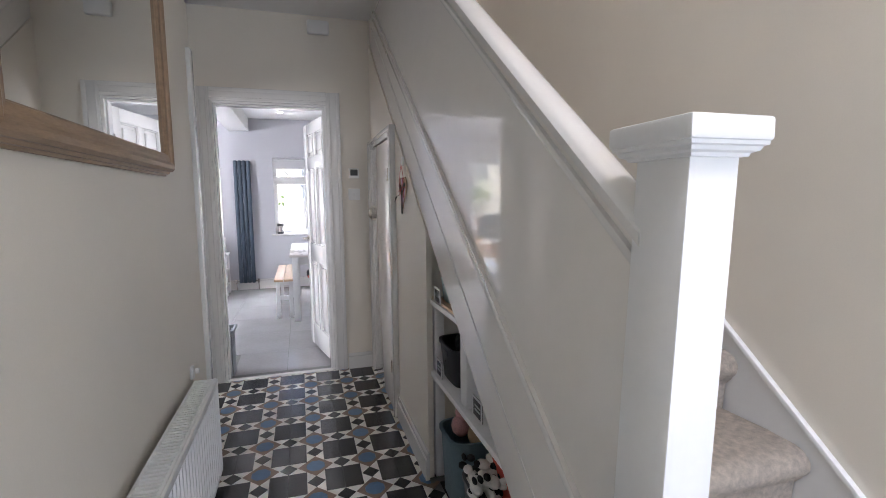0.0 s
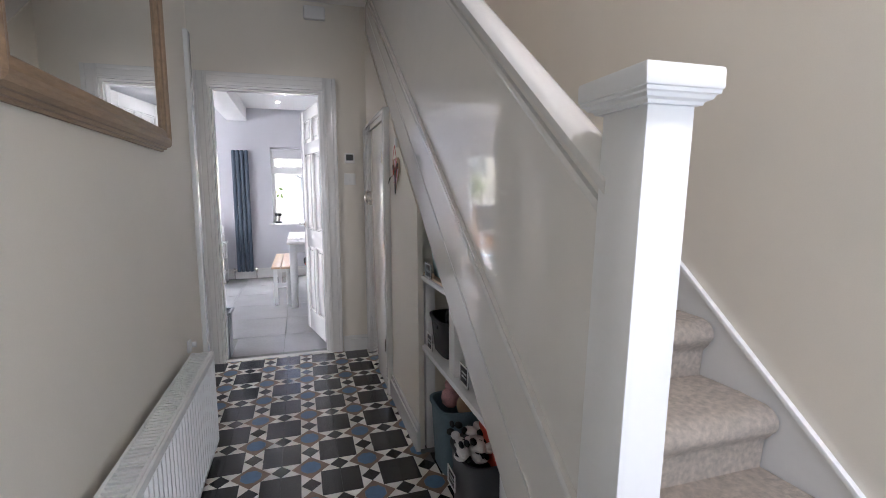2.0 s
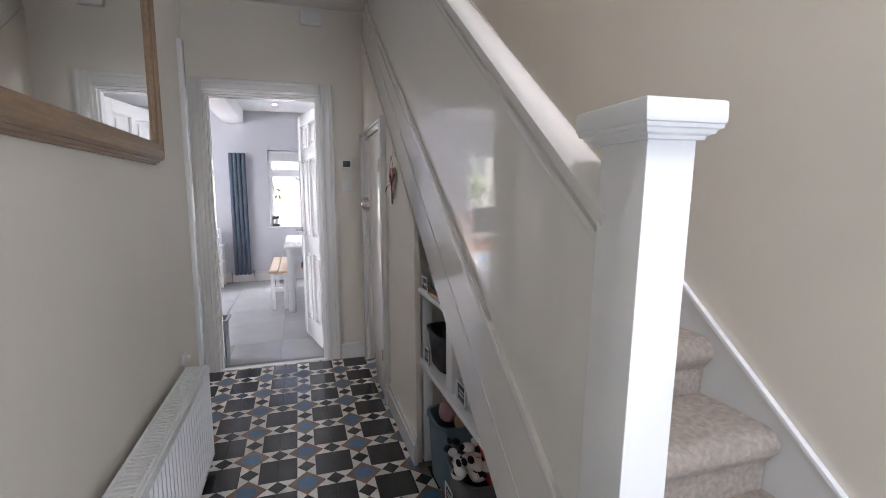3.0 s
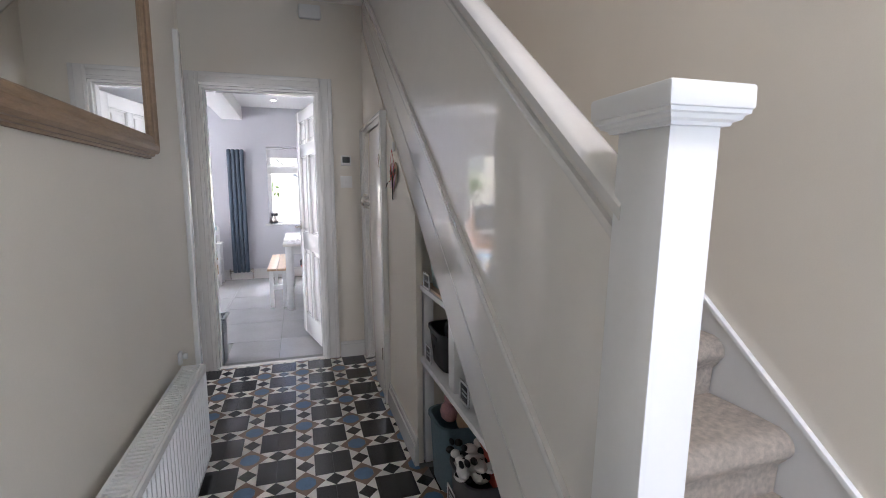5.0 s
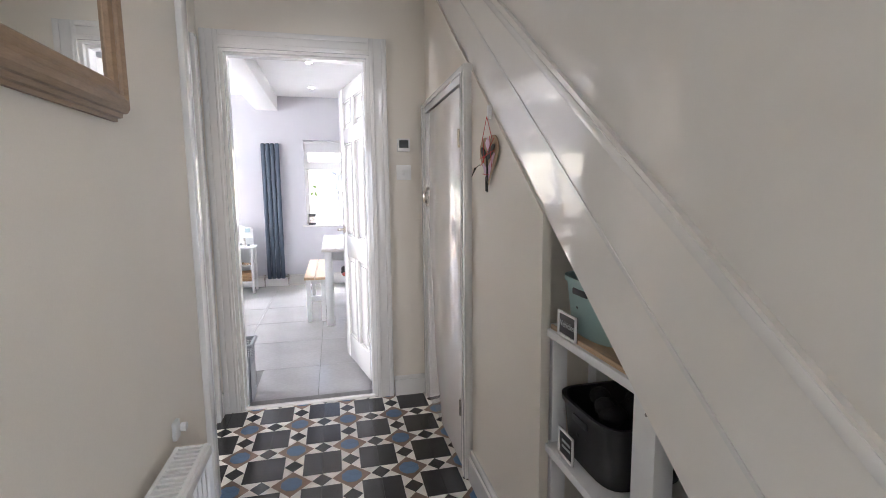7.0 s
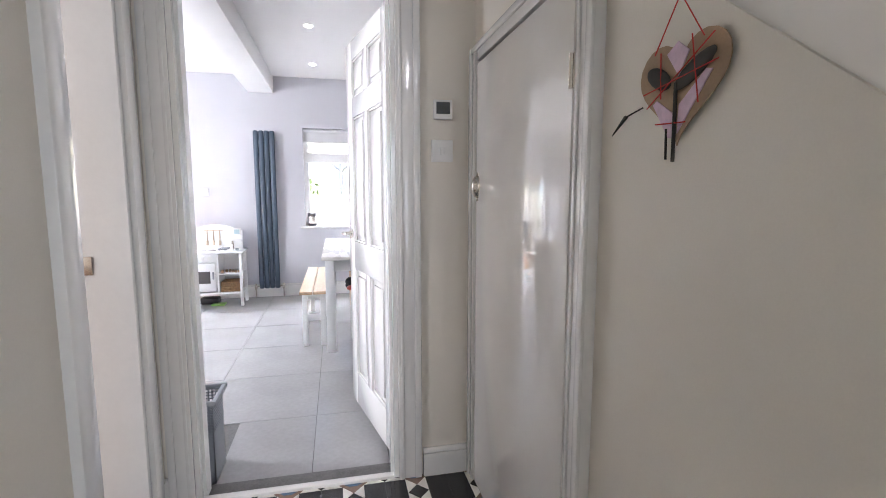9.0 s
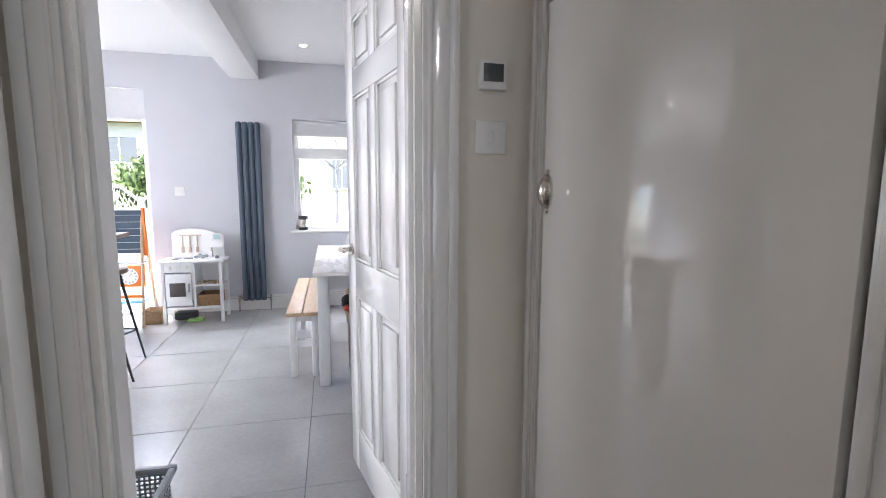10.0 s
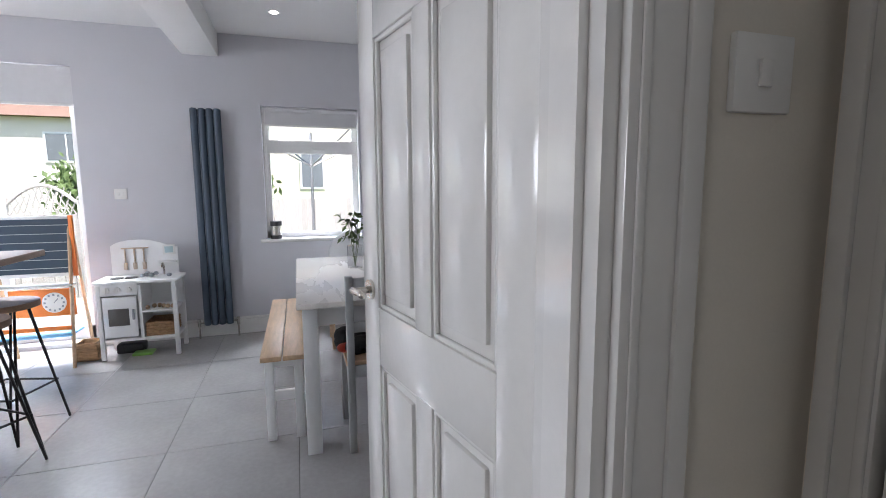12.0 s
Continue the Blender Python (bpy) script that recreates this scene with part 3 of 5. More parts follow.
for i in range(34):
    ball(bm, (0.58 + random.uniform(-0.07, 0.08), 1.65 + random.uniform(-0.09, 0.07), 0.27 + random.uniform(-0.03, 0.045)), random.uniform(0.012, 0.03), random.uniform(0.012, 0.04), random.uniform(0.01, 0.02), 10)
solid("patterned_cloth", bm, CLOTH_W, "crumpled white cloth in the bin", "cloth", kind="stuff")
bm = nb()
for i in range(26):
    ball(bm, (0.57 + random.uniform(-0.07, 0.07), 1.65 + random.uniform(-0.09, 0.07), 0.285 + random.uniform(-0.03, 0.04)), random.uniform(0.008, 0.018), 0.02, 0.012, 8)
solid("dark_cloth", bm, CLOTH_B, "black folds among the crumpled white cloth", "cloth", kind="stuff")
solid("game_box", B(0.62, 0.80, 1.50, 1.68, 0.22, 0.43, bev=0.003, m=None), RED, "red and orange game box in the bin", "box")
solid("blue_box", B(0.56, 0.75, 0.98, 1.15, 0.0, 0.12, bev=0.01), BLUE, "blue plastic toy box on the floor", "box")

# ---- hall left: mirror and radiator ----
mr = thing("wall_mirror", (LEFT, 1.6, 1.41), "rectangular wall mirror in a moulded oak frame", "mirror")
MX, MY0, MY1, MZ0, MZ1, FW = LEFT + 0.003, 1.06, 2.285, 1.415, 2.16, 0.085
part("glass", B(MX + 0.026, MX + 0.030, MY0 + FW - 0.01, MY1 - FW + 0.01, MZ0 + FW - 0.01, MZ1 - FW + 0.01), MIRROR, mr, "plain mirror glass")


def frame_side(a, b, inward):
    """Mitred moulding from corner a to corner b; inward points to the glass."""
    bm = nb()
    prof = ((0, 0), (0, 0.010), (0.007, 0.013), (0.008, 0.024), (0.016, 0.029), (0.017, 0.039), (0.026, 0.049), (0.040, 0.053), (0.052, 0.048), (0.054, 0.041), (0.062, 0.043), (0.078, 0.040), (FW, 0.032), (FW, 0))
    ends = []
    along = (Vector(b) - Vector(a)).normalized()
    for c, s in ((Vector(a), 1), (Vector(b), -1)):
        ends.append([bm.verts.new((MX + h, *(c + Vector(inward) * w + along * (w * s)))) for w, h in prof])
    for i in range(len(prof)):
        j = (i + 1) % len(prof)
        bm.faces.new((ends[0][i], ends[0][j], ends[1][j], ends[1][i]))
    bm.faces.new(ends[0]), bm.faces.new(ends[1])
    return bm


for a, b, w in (((MY0, MZ0), (MY1, MZ0), (0, 1)), ((MY1, MZ0), (MY1, MZ1), (-1, 0)), ((MY1, MZ1), (MY0, MZ1), (0, -1)), ((MY0, MZ1), (MY0, MZ0), (1, 0))):
    part("frame_moulding", frame_side(a, b, w), OAK, mr, "oak moulding", smooth=20)

rad = thing("radiator", (LEFT + 0.06, 1.6, 0.1), "white panel radiator with a slotted top grille", "radiator")
RX0, RX1, RY0, RY1, RZ0, RZ1 = LEFT + 0.036, -0.440, 0.78, 2.415, 0.05, 0.497
bm = nb()
prof = []
n = int((RY1 - RY0 - 0.02) / 0.0415)
y = RY0 + 0.012
pts = [(y, 0.004)]
for i in range(n):
    y0 = RY0 + 0.012 + i * 0.0415
    pts += [(y0 + 0.010, 0.004), (y0 + 0.016, 0.0), (y0 + 0.034, 0.0), (y0 + 0.040, 0.004)]
lo = [[bm.verts.new((RX1 - 0.010 + h * 2.6, yy, z)) for yy, h in pts] for z in (RZ0 + 0.02, RZ1 - 0.03)]
for i in range(len(pts) - 1):
    bm.faces.new((lo[0][i], lo[0][i + 1], lo[1][i + 1], lo[1][i]))
box(bm, RX1 - 0.026, RX1 - 0.012, RY0, RY1, RZ0, RZ1 - 0.004)
box(bm, RX1 - 0.016, RX1, RY0, RY1, RZ1 - 0.032, RZ1 - 0.003, bev=0.004)
box(bm, RX1 - 0.016, RX1 - 0.002, RY0, RY1, RZ0, RZ0 + 0.022, bev=0.004)
part("front_panel", bm, SATIN, rad, "fluted white steel panel")
part("back_panel", B(RX0, RX0 + 0.012, RY0, RY1, RZ0, RZ1 - 0.004), SATIN, rad)
part("side_cover", B(RX0, RX1 - 0.002, RY1 - 0.003, RY1, RZ0 + 0.01, RZ1, bev=0.001), SATIN, rad)
part("side_cover", B(RX0, RX1 - 0.002, RY0, RY0 + 0.003, RZ0 + 0.01, RZ1, bev=0.001), SATIN, rad)
bm = B(RX0, RX0 + 0.010, RY0, RY1, RZ1 - 0.006, RZ1)
box(bm, RX1 - 0.020, RX1 - 0.010, RY0, RY1, RZ1 - 0.006, RZ1 + 0.001)
k = RY0 + 0.004
while k < RY1 - 0.008:
    box(bm, RX0 + 0.010, RX1 - 0.020, k, k + 0.009, RZ1 - 0.016, RZ1 - 0.001)
    k += 0.0225
part("top_grille", bm, SATIN, rad, "slotted white grille")
bm = nb()
rod(bm, (LEFT + 0.05, 2.46, 0), (LEFT + 0.05, 2.46, 0.16), 0.0075)
rod(bm, (LEFT + 0.05, 2.41, 0.16), (LEFT + 0.05, 2.475, 0.16), 0.010)
rod(bm, (LEFT + 0.05, 2.46, 0.15), (LEFT + 0.05, 2.46, 0.20), 0.012)
part("valve", bm, CHROME, rad, "chrome radiator valve")
bm = B(LEFT, LEFT + 0.014, 2.50, 2.545, 0.47, 0.53, bev=0.005)
rod(bm, (LEFT + 0.02, 2.53, 0.505), (LEFT + 0.036, 2.53, 0.505), 0.014)
solid("blank_plate", bm, PLASTIC, "small white plastic fitting on the hall wall", "wall fitting")

# ---- hall end wall fittings ----
ts = thing("thermostat", (0.354, END, 1.507), "white wall thermostat with a grey display", "thermostat")
part("body", B(0.316, 0.390, END - 0.022, END, 1.472, 1.546, bev=0.004), PLASTIC, ts)
part("display", B(0.326, 0.380, END - 0.0235, END - 0.021, 1.492, 1.537, bev=0.0005), SCREEN, ts, "grey display")
sw = thing("light_switch", (0.352, END, 1.352), "white plastic single light switch", "light switch")
part("plate", B(0.309, 0.395, END - 0.010, END, 1.309, 1.395, bev=0.003), PLASTIC, sw)
part("rocker", B(0.343, 0.361, END - 0.014, END - 0.009, 1.337, 1.367, bev=0.002), PLASTIC, sw)
solid("alarm_box", B(0.053, 0.205, END - 0.045, END, 2.487, 2.582, bev=0.014), PLASTIC, "white plastic alarm box above the kitchen door", "alarm box")

# ---- heart decoration ----
hd = thing("heart_decoration", (RIGHT, 2.5, 1.24), "cardboard heart with dried leaves hung on red thread", "wall decoration")
hc, hz0, hw, hh = 2.552, 1.250, 0.100, 0.195
pts = []
for i in range(40):
    a = 2 * math.pi * i / 40
    pts.append((hc + hw * math.sin(a) ** 3, hz0 + hh * 0.56 + hh / 32 * (13 * math.cos(a) - 5 * math.cos(2 * a) - 2 * math.cos(3 * a) - math.cos(4 * a)) * 0.95))
bm = nb()
prism(bm, pts, "x", RIGHT - 0.010, RIGHT - 0.007)
part("card_heart", bm, CARD, hd, "brown card heart")
bm = nb()
for u, v, l, r in ((0.045, 0.125, 0.035, 0.5), (-0.035, 0.122, 0.048, -0.45)):
    bmesh.ops.create_uvsphere(bm, u_segments=14, v_segments=8, radius=1, matrix=Matrix.Translation((RIGHT - 0.014, hc + u, hz0 + v)) @ Matrix.Rotation(r, 4, "X") @ Matrix.Diagonal((0.003, l, 0.016, 1)))
rod(bm, (RIGHT - 0.015, hc, hz0 - 0.015), (RIGHT - 0.015, hc + 0.002, hz0 + 0.11), 0.003, 8)
rod(bm, (RIGHT - 0.013, hc + 0.02, hz0 - 0.01), (RIGHT - 0.013, hc + 0.022, hz0 + 0.04), 0.002, 8)
rod(bm, (RIGHT - 0.014, hc + 0.085, hz0 + 0.085), (RIGHT - 0.020, hc + 0.125, hz0 + 0.075), 0.0015, 6)
rod(bm, (RIGHT - 0.020, hc + 0.125, hz0 + 0.075), (RIGHT - 0.022, hc + 0.165, hz0 + 0.045), 0.004, 6, 0.001)
part("dried_leaf", bm, LEAFDARK, hd, "dark dried leaves and twigs")
bm = nb()
for pl in (((0.03, 0.16), (0.005, 0.175), (-0.02, 0.155), (0.0, 0.12)), ((0.06, 0.085), (0.05, 0.09), (0.004, 0.06), (0.002, 0.025), (0.018, 0.025)), ((-0.002, 0.03), (-0.07, 0.115), (-0.058, 0.118), (-0.004, 0.075))):
    prism(bm, [(hc + u, hz0 + v) for u, v in pl], "x", RIGHT - 0.0125, RIGHT - 0.0105)
part("petal", bm, PETAL, hd, "pale pink dried petals")
bm = nb()
for a, b in (((0.08, 0.105), (-0.085, 0.125)), ((0.07, 0.08), (-0.075, 0.165)), ((0.045, 0.05), (-0.025, 0.045)), ((0.055, 0.165), (0.0, 0.245)), ((-0.055, 0.165), (0.0, 0.245)), ((0.04, 0.165), (0.035, 0.09)), ((-0.03, 0.175), (-0.05, 0.07))):
    rod(bm, (RIGHT - 0.0165, hc + a[0], hz0 + a[1]), (RIGHT - 0.0165, hc + b[0], hz0 + b[1]), 0.0011, 6)
part("thread", bm, REDTHREAD, hd, "red thread")
solid("adhesive_hook", B(RIGHT - 0.014, RIGHT, hc - 0.010, hc + 0.010, hz0 + 0.235, hz0 + 0.285, bev=0.005), PLASTIC, "white adhesive wall hook", "hook")

# ---- kitchen shell ----
structure("kitchen_floor", B(KIT_L, KIT_R, END_B - 0.01, BACK, -0.15, KZ - 0.006), GROUT, "grout bed of the kitchen floor", "floor")
structure("kitchen_ceiling", B(KIT_L, KIT_R, END_B, BACK, KIT_H, KIT_H + 0.12), CEIL, "white kitchen ceiling", "ceiling")
structure("beam", B(-1.004, -0.731, END_B, BACK, 2.335, KIT_H, bev=0.004), CEIL, "white boxed ceiling beam", "beam")
WX0, WX1, WZ0, WZ1 = -0.425, 0.405, 0.80, 1.955
PX0, PX1, PZ1 = -3.35, -1.785, 2.19
bm = B(KIT_L - 0.15, PX0, BACK, BACK + 0.25, -0.6, 2.9)
box(bm, PX0, PX1, BACK, BACK + 0.25, PZ1, 2.9)
box(bm, PX0, PX1, BACK, BACK + 0.25, -0.6, 0.0)
box(bm, PX1, WX0, BACK, BACK + 0.25, -0.6, 2.9)
box(bm, WX0, WX1, BACK, BACK + 0.25, -0.6, WZ0)
box(bm, WX0, WX1, BACK, BACK + 0.25, WZ1, 2.9)
box(bm, WX1, KIT_R + 0.15, BACK, BACK + 0.25, -0.6, 2.9)
structure("wall_kitchen_back", bm, GREY_WALL, "pale grey painted kitchen wall", "wall")
structure("wall_kitchen_left", B(KIT_L - 0.15, KIT_L, END_B, BACK, 0, 2.9), GREY_WALL, "pale grey kitchen wall", "wall")
structure("wall_kitchen_right", B(KIT_R, KIT_R + 0.15, END_B, BACK, 0, 2.9), GREY_WALL, "pale grey kitchen wall", "wall")
bm = B(KIT_L, OPEN_L - 0.12, END_B, END_B + 0.012, 0, KIT_H)
box(bm, OPEN_R + 0.12, KIT_R, END_B, END_B + 0.012, 0, KIT_H)
box(bm, OPEN_L - 0.12, OPEN_R + 0.12, END_B, END_B + 0.012, 2.09, KIT_H)
structure("wall_kitchen_front", bm, GREY_WALL, "pale grey plaster on the kitchen side", "wall")
skirt_y("baseboard_kitchen", PX1 + 0.03, KIT_R, BACK, 0.115, z0=KZ)

# window
wi = thing("window_1", (0, BACK + 0.12, WZ0), "white plastic window with a top-hung light and a raised blind", "window", kind="structure")
Y0, Y1 = BACK + 0.10, BACK + 0.16
bm = B(WX0, WX0 + 0.055, Y0, Y1, WZ0, WZ1, bev=0.004)
box(bm, WX1 - 0.055, WX1, Y0, Y1, WZ0, WZ1, bev=0.004)
box(bm, WX0, WX1, Y0, Y1, WZ0, WZ0 + 0.05, bev=0.004)
box(bm, WX0, WX1, Y0, Y1, WZ1 - 0.06, WZ1, bev=0.004)
box(bm, WX0, WX1, Y0 - 0.01, Y1, 1.56, 1.675, bev=0.005)
part("window_frame", bm, PLASTIC, wi)
ob = part("pane", B(WX0 + 0.05, WX1 - 0.05, Y0 + 0.02, Y0 + 0.026, WZ0 + 0.05, 1.56), GLASS, wi)
ob.visible_shadow = False
ob = part("pane", B(WX0 + 0.05, WX1 - 0.05, Y0 + 0.02, Y0 + 0.026, 1.675, WZ1 - 0.06), GLASS, wi)
ob.visible_shadow = False
part("window_handle", B(0.0, 0.11, Y0 - 0.032, Y0 - 0.012, 1.585, 1.605, bev=0.004), PLASTIC, wi)
part("window_sill", B(WX0 - 0.05, WX1 + 0.05, BACK - 0.045, BACK + 0.11, WZ0 - 0.028, WZ0 - 0.001, bev=0.006), GLOSS, wi, "white gloss window board")
bl = thing("roller_blind", (0, BACK + 0.04, 1.9), "pale grey roller blind, mostly raised", "blind", group="blinds")
part("blind_fabric", B(WX0 + 0.012, WX1 - 0.012, BACK + 0.035, BACK + 0.038, 1.80, 1.945), PAPER, bl)
part("hem_bar", B(WX0 + 0.012, WX1 - 0.012, BACK + 0.030, BACK + 0.043, 1.785, 1.802, bev=0.003), PLASTIC, bl)
bm = nb()
rod(bm, (WX0 + 0.005, BACK + 0.045, 1.93), (WX1 - 0.005, BACK + 0.045, 1.93), 0.02, 14)
part("roller", bm, PAPER, bl)
bm = nb()
for dx in (0, 0.012):
    rod(bm, (WX0 + 0.018 + dx, BACK + 0.01, 0.95), (WX0 + 0.018 + dx, BACK + 0.03, 1.93), 0.0022, 6)
part("blind_chain", bm, PLASTIC, bl)

# patio door
pd = thing("door_2", (-2.5, BACK + 0.1, 0), "white framed glazed patio door", "door", kind="structure")
Y0, Y1 = BACK + 0.12, BACK + 0.19
bm = nb()
for a, b in ((PX1 - 0.075, PX1), (-2.50, -2.38), (PX0, PX0 + 0.075)):
    box(bm, a, b, Y0, Y1, 0.0, PZ1, bev=0.004)
box(bm, PX0, PX1, Y0, Y1, 0.0, 0.11, bev=0.004)
box(bm, PX0, PX1, Y0, Y1, PZ1 - 0.09, PZ1, bev=0.004)
part("door_frame", bm, PLASTIC, pd)
for a, b in ((-2.38, PX1 - 0.075), (PX0 + 0.075, -2.50)):
    ob = part("pane", B(a, b, Y0 + 0.03, Y0 + 0.036, 0.11, PZ1 - 0.09), GLASS, pd)
    ob.visible_shadow = False
bl = thing("roller_blind", (-2.5, BACK + 0.02, 2.0), "pale grey roller blind above the patio door", "blind", group="blinds")
part("blind_fabric", B(PX0 + 0.01, PX1 - 0.005, BACK + 0.012, BACK + 0.016, 1.905, 2.185), PAPER, bl)
part("hem_bar", B(PX0 + 0.01, PX1 - 0.005, BACK + 0.007, BACK + 0.021, 1.888, 1.907, bev=0.003), PLASTIC, bl)

# downlights
for dx, dy in ((-0.26, 7.12), (-0.24, 5.96), (-0.24, 4.80), (-1.94, 7.11), (-1.94, 5.95), (-1.94, 4.8)):
    dl = thing("ceiling_downlight", (dx, dy, KIT_H), "recessed ceiling downlight with a pale metal ring", "downlight", group="downlights")
    bm = nb()
    rod(bm, (dx, dy, KIT_H - 0.006), (dx, dy, KIT_H + 0.004), 0.042, 24)
    part("ring", bm, SATIN, dl)
    bm = nb()
    rod(bm, (dx, dy, KIT_H - 0.008), (dx, dy, KIT_H - 0.005), 0.028, 20)
    part("lens", bm, LAMP, dl, "glowing lamp lens")

# vertical radiator
vr = thing("vertical_radiator", (-0.85, BACK, 0.07), "tall dark anthracite column radiator on the wall", "radiator")
for i in range(4):
    bm = nb()
    x = -0.962 + 0.0292 + i * 0.0586
    n = 18
    rings = []
    for z, f in ((0.078, 0.6), (0.086, 1), (1.890, 1), (1.900, 0.6)):
        rings.append([bm.verts.new((x + 0.0285 * f * math.cos(2 * math.pi * j / n), BACK - 0.085 + 0.022 * f * math.sin(2 * math.pi * j / n), z)) for j in range(n)])
    for a, b in zip(rings, rings[1:]):
        for j in range(n):
            bm.faces.new((a[j], a[(j + 1) % n], b[(j + 1) % n], b[j]))
    bm.faces.new(rings[0]), bm.faces.new(rings[-1])
    part("column", bm, ANTHR, vr)
for z0 in (0.12, 1.80):
    part("header", B(-0.955, -0.735, BACK - 0.065, BACK - 0.045, z0, z0 + 0.04, bev=0.004), ANTHR, vr)
for x0 in (-0.90, -0.82):
    part("bracket", B(x0, x0 + 0.03, BACK - 0.065, BACK, 1.70, 1.75), ANTHR, vr)
for x in (-1.0, -0.69):
    bm = nb()
    s = 1 if x < -0.85 else -1
    rod(bm, (x, BACK - 0.085, KZ), (x, BACK - 0.085, 0.12), 0.0075)
    rod(bm, (x, BACK - 0.085, 0.07), (x, BACK - 0.085, 0.135), 0.013, 12)
    rod(bm, (x, BACK - 0.085, 0.105), (x + s * 0.05, BACK - 0.085, 0.105), 0.009)
    part("valve", bm, CHROME, vr, "chrome valve and pipe")
ss = thing("wall_socket", (-1.52, BACK, 1.21), "white plastic double switch plate", "wall switch")
part("plate", B(-1.565, -1.475, BACK - 0.010, BACK, 1.165, 1.250, bev=0.003), PLASTIC, ss)
part("rocker", B(-1.545, -1.527, BACK - 0.014, BACK - 0.009, 1.193, 1.222, bev=0.002), PLASTIC, ss)
part("rocker", B(-1.513, -1.495, BACK - 0.014, BACK - 0.009, 1.193, 1.222, bev=0.002), PLASTIC, ss)

# canister on the sill
cn = thing("sill_canister", (-0.345, BACK + 0.02, WZ0), "small black and silver lantern jar on the window sill", "lantern")
for z0, z1 in ((0, 0.03), (0.115, 0.155)):
    bm = nb()
    rod(bm, (-0.345, BACK + 0.03, WZ0 + z0), (-0.345, BACK + 0.03, WZ0 + z1), 0.05, 20)
    part("band", bm, BLACK_M, cn)
bm = nb()
rod(bm, (-0.345, BACK + 0.03, WZ0 + 0.03), (-0.345, BACK + 0.03, WZ0 + 0.115), 0.044, 20)
part("body", bm, CHROME, cn)

# ---- dining table, bench, chair ----
tb = thing("dining_table", (0.25, 6.3, 0), "white painted dining table with a pale top", "table")
TX0, TX1, TY0, TY1, TZ = -0.18, 0.66, 5.485, 7.02, 0.712
part("tabletop", B(TX0, TX1, TY0, TY1, TZ - 0.028, TZ, bev=0.004), mat("pale_table_top", (0.74, 0.70, 0.65), 0.27, var=0.03, scale=1.2, stretch=(3, 0.6, 3)), tb, "pale varnished wooden top")
bm = B(TX0 + 0.05, TX1 - 0.05, TY0 + 0.05, TY0 + 0.07, TZ - 0.12, TZ - 0.028)
box(bm, TX0 + 0.05, TX1 - 0.05, TY1 - 0.07, TY1 - 0.05, TZ - 0.12, TZ - 0.028)
box(bm, TX0 + 0.05, TX0 + 0.07, TY0 + 0.07, TY1 - 0.07, TZ - 0.12, TZ - 0.028)
box(bm, TX1 - 0.07, TX1 - 0.05, TY0 + 0.07, TY1 - 0.07, TZ - 0.12, TZ - 0.028)
part("apron", bm, SATIN, tb)
for x in (TX0 + 0.025, TX1 - 0.095):
    for y in (TY0 + 0.02, TY1 - 0.09):
        part("leg", B(x, x + 0.07, y, y + 0.07, KZ, TZ - 0.028, bev=0.004), SATIN, tb)
bn = thing("bench", (-0.26, 6.3, 0), "white bench with a pale pine seat along the table", "bench")
part("seat", B(-0.362, -0.262, 5.66, 6.96, 0.392, 0.418, bev=0.004), PINE, bn, "pale pine seat board")
part("seat", B(-0.256, -0.150, 5.66, 6.96, 0.392, 0.418, bev=0.004), PINE, bn, "pale pine seat board")
for y in (5.70, 6.86):
    for x in (-0.345, -0.205):
        part("leg", B(x, x + 0.042, y, y + 0.05, KZ, 0.392, bev=0.003), SATIN, bn)
    part("cross_rail", B(-0.303, -0.205, y + 0.012, y + 0.036, 0.17, 0.22, bev=0.002), SATIN, bn)
    part("cross_rail", B(-0.303, -0.205, y + 0.012, y + 0.036, 0.345, 0.392, bev=0.002), SATIN, bn)


def chair(at, rz, material, label, group):
    m = Matrix.Translation(at) @ Matrix.Rotation(rz, 4, "Z")
    c = thing("dining_chair", at, label, "chair", group=group)

    def p(name, boxes, material_, lab="", bev=0.004):
        bm = nb()
        for b in boxes:
            box(bm, *b, bev=bev, m=m)
        part(name, bm, material_, c, lab)
    p("seat", [(-0.20, 0.20, -0.19, 0.20, 0.40, 0.425)], PINE)
    for x in (-0.195, 0.16):
        p("leg", [(x, x + 0.035, 0.155, 0.19, KZ, 0.40)], material)
        p("back_post", [(x, x + 0.035, -0.20, -0.165, KZ, 0.83)], material)
    p("top_rail", [(-0.16, 0.16, -0.195, -0.172, 0.75, 0.82)], material)
    p("back_slat", [(-0.16, 0.16, -0.192, -0.174, 0.56, 0.61)], material)
    p("seat_rail", [(-0.16, 0.16, 0.16, 0.18, 0.34, 0.40), (-0.16, 0.16, -0.192, -0.172, 0.34, 0.40), (-0.19, -0.17, -0.165, 0.155, 0.34, 0.40), (0.17, 0.19, -0.165, 0.155, 0.34, 0.40)], material)
    return c


GREYW = mat("grey_painted_wood", (0.40, 0.41, 0.41), 0.5, var=0.08, scale=8)
chair((0.235, 5.66, 0), 0.0, GREYW, "grey painted wooden chair tucked under the table end", "dining chairs")
bm = nb()
for i in range(16):
    ball(bm, (0.13 + random.uniform(-0.10, 0.10), 5.66 + random.uniform(-0.12, 0.12), 0.455 + random.uniform(-0.01, 0.05)), random.uniform(0.04, 0.07), 0.06, 0.035, 10)
solid("dark_coat", bm, CLOTH_B, "black coat heaped on the chair seat", "coat")
bm = nb()
for i in range(4):
    ball(bm, (0.06 + random.uniform(-0.03, 0.03), 5.60 + random.uniform(-0.04, 0.04), 0.445), 0.035, 0.05, 0.02, 10)
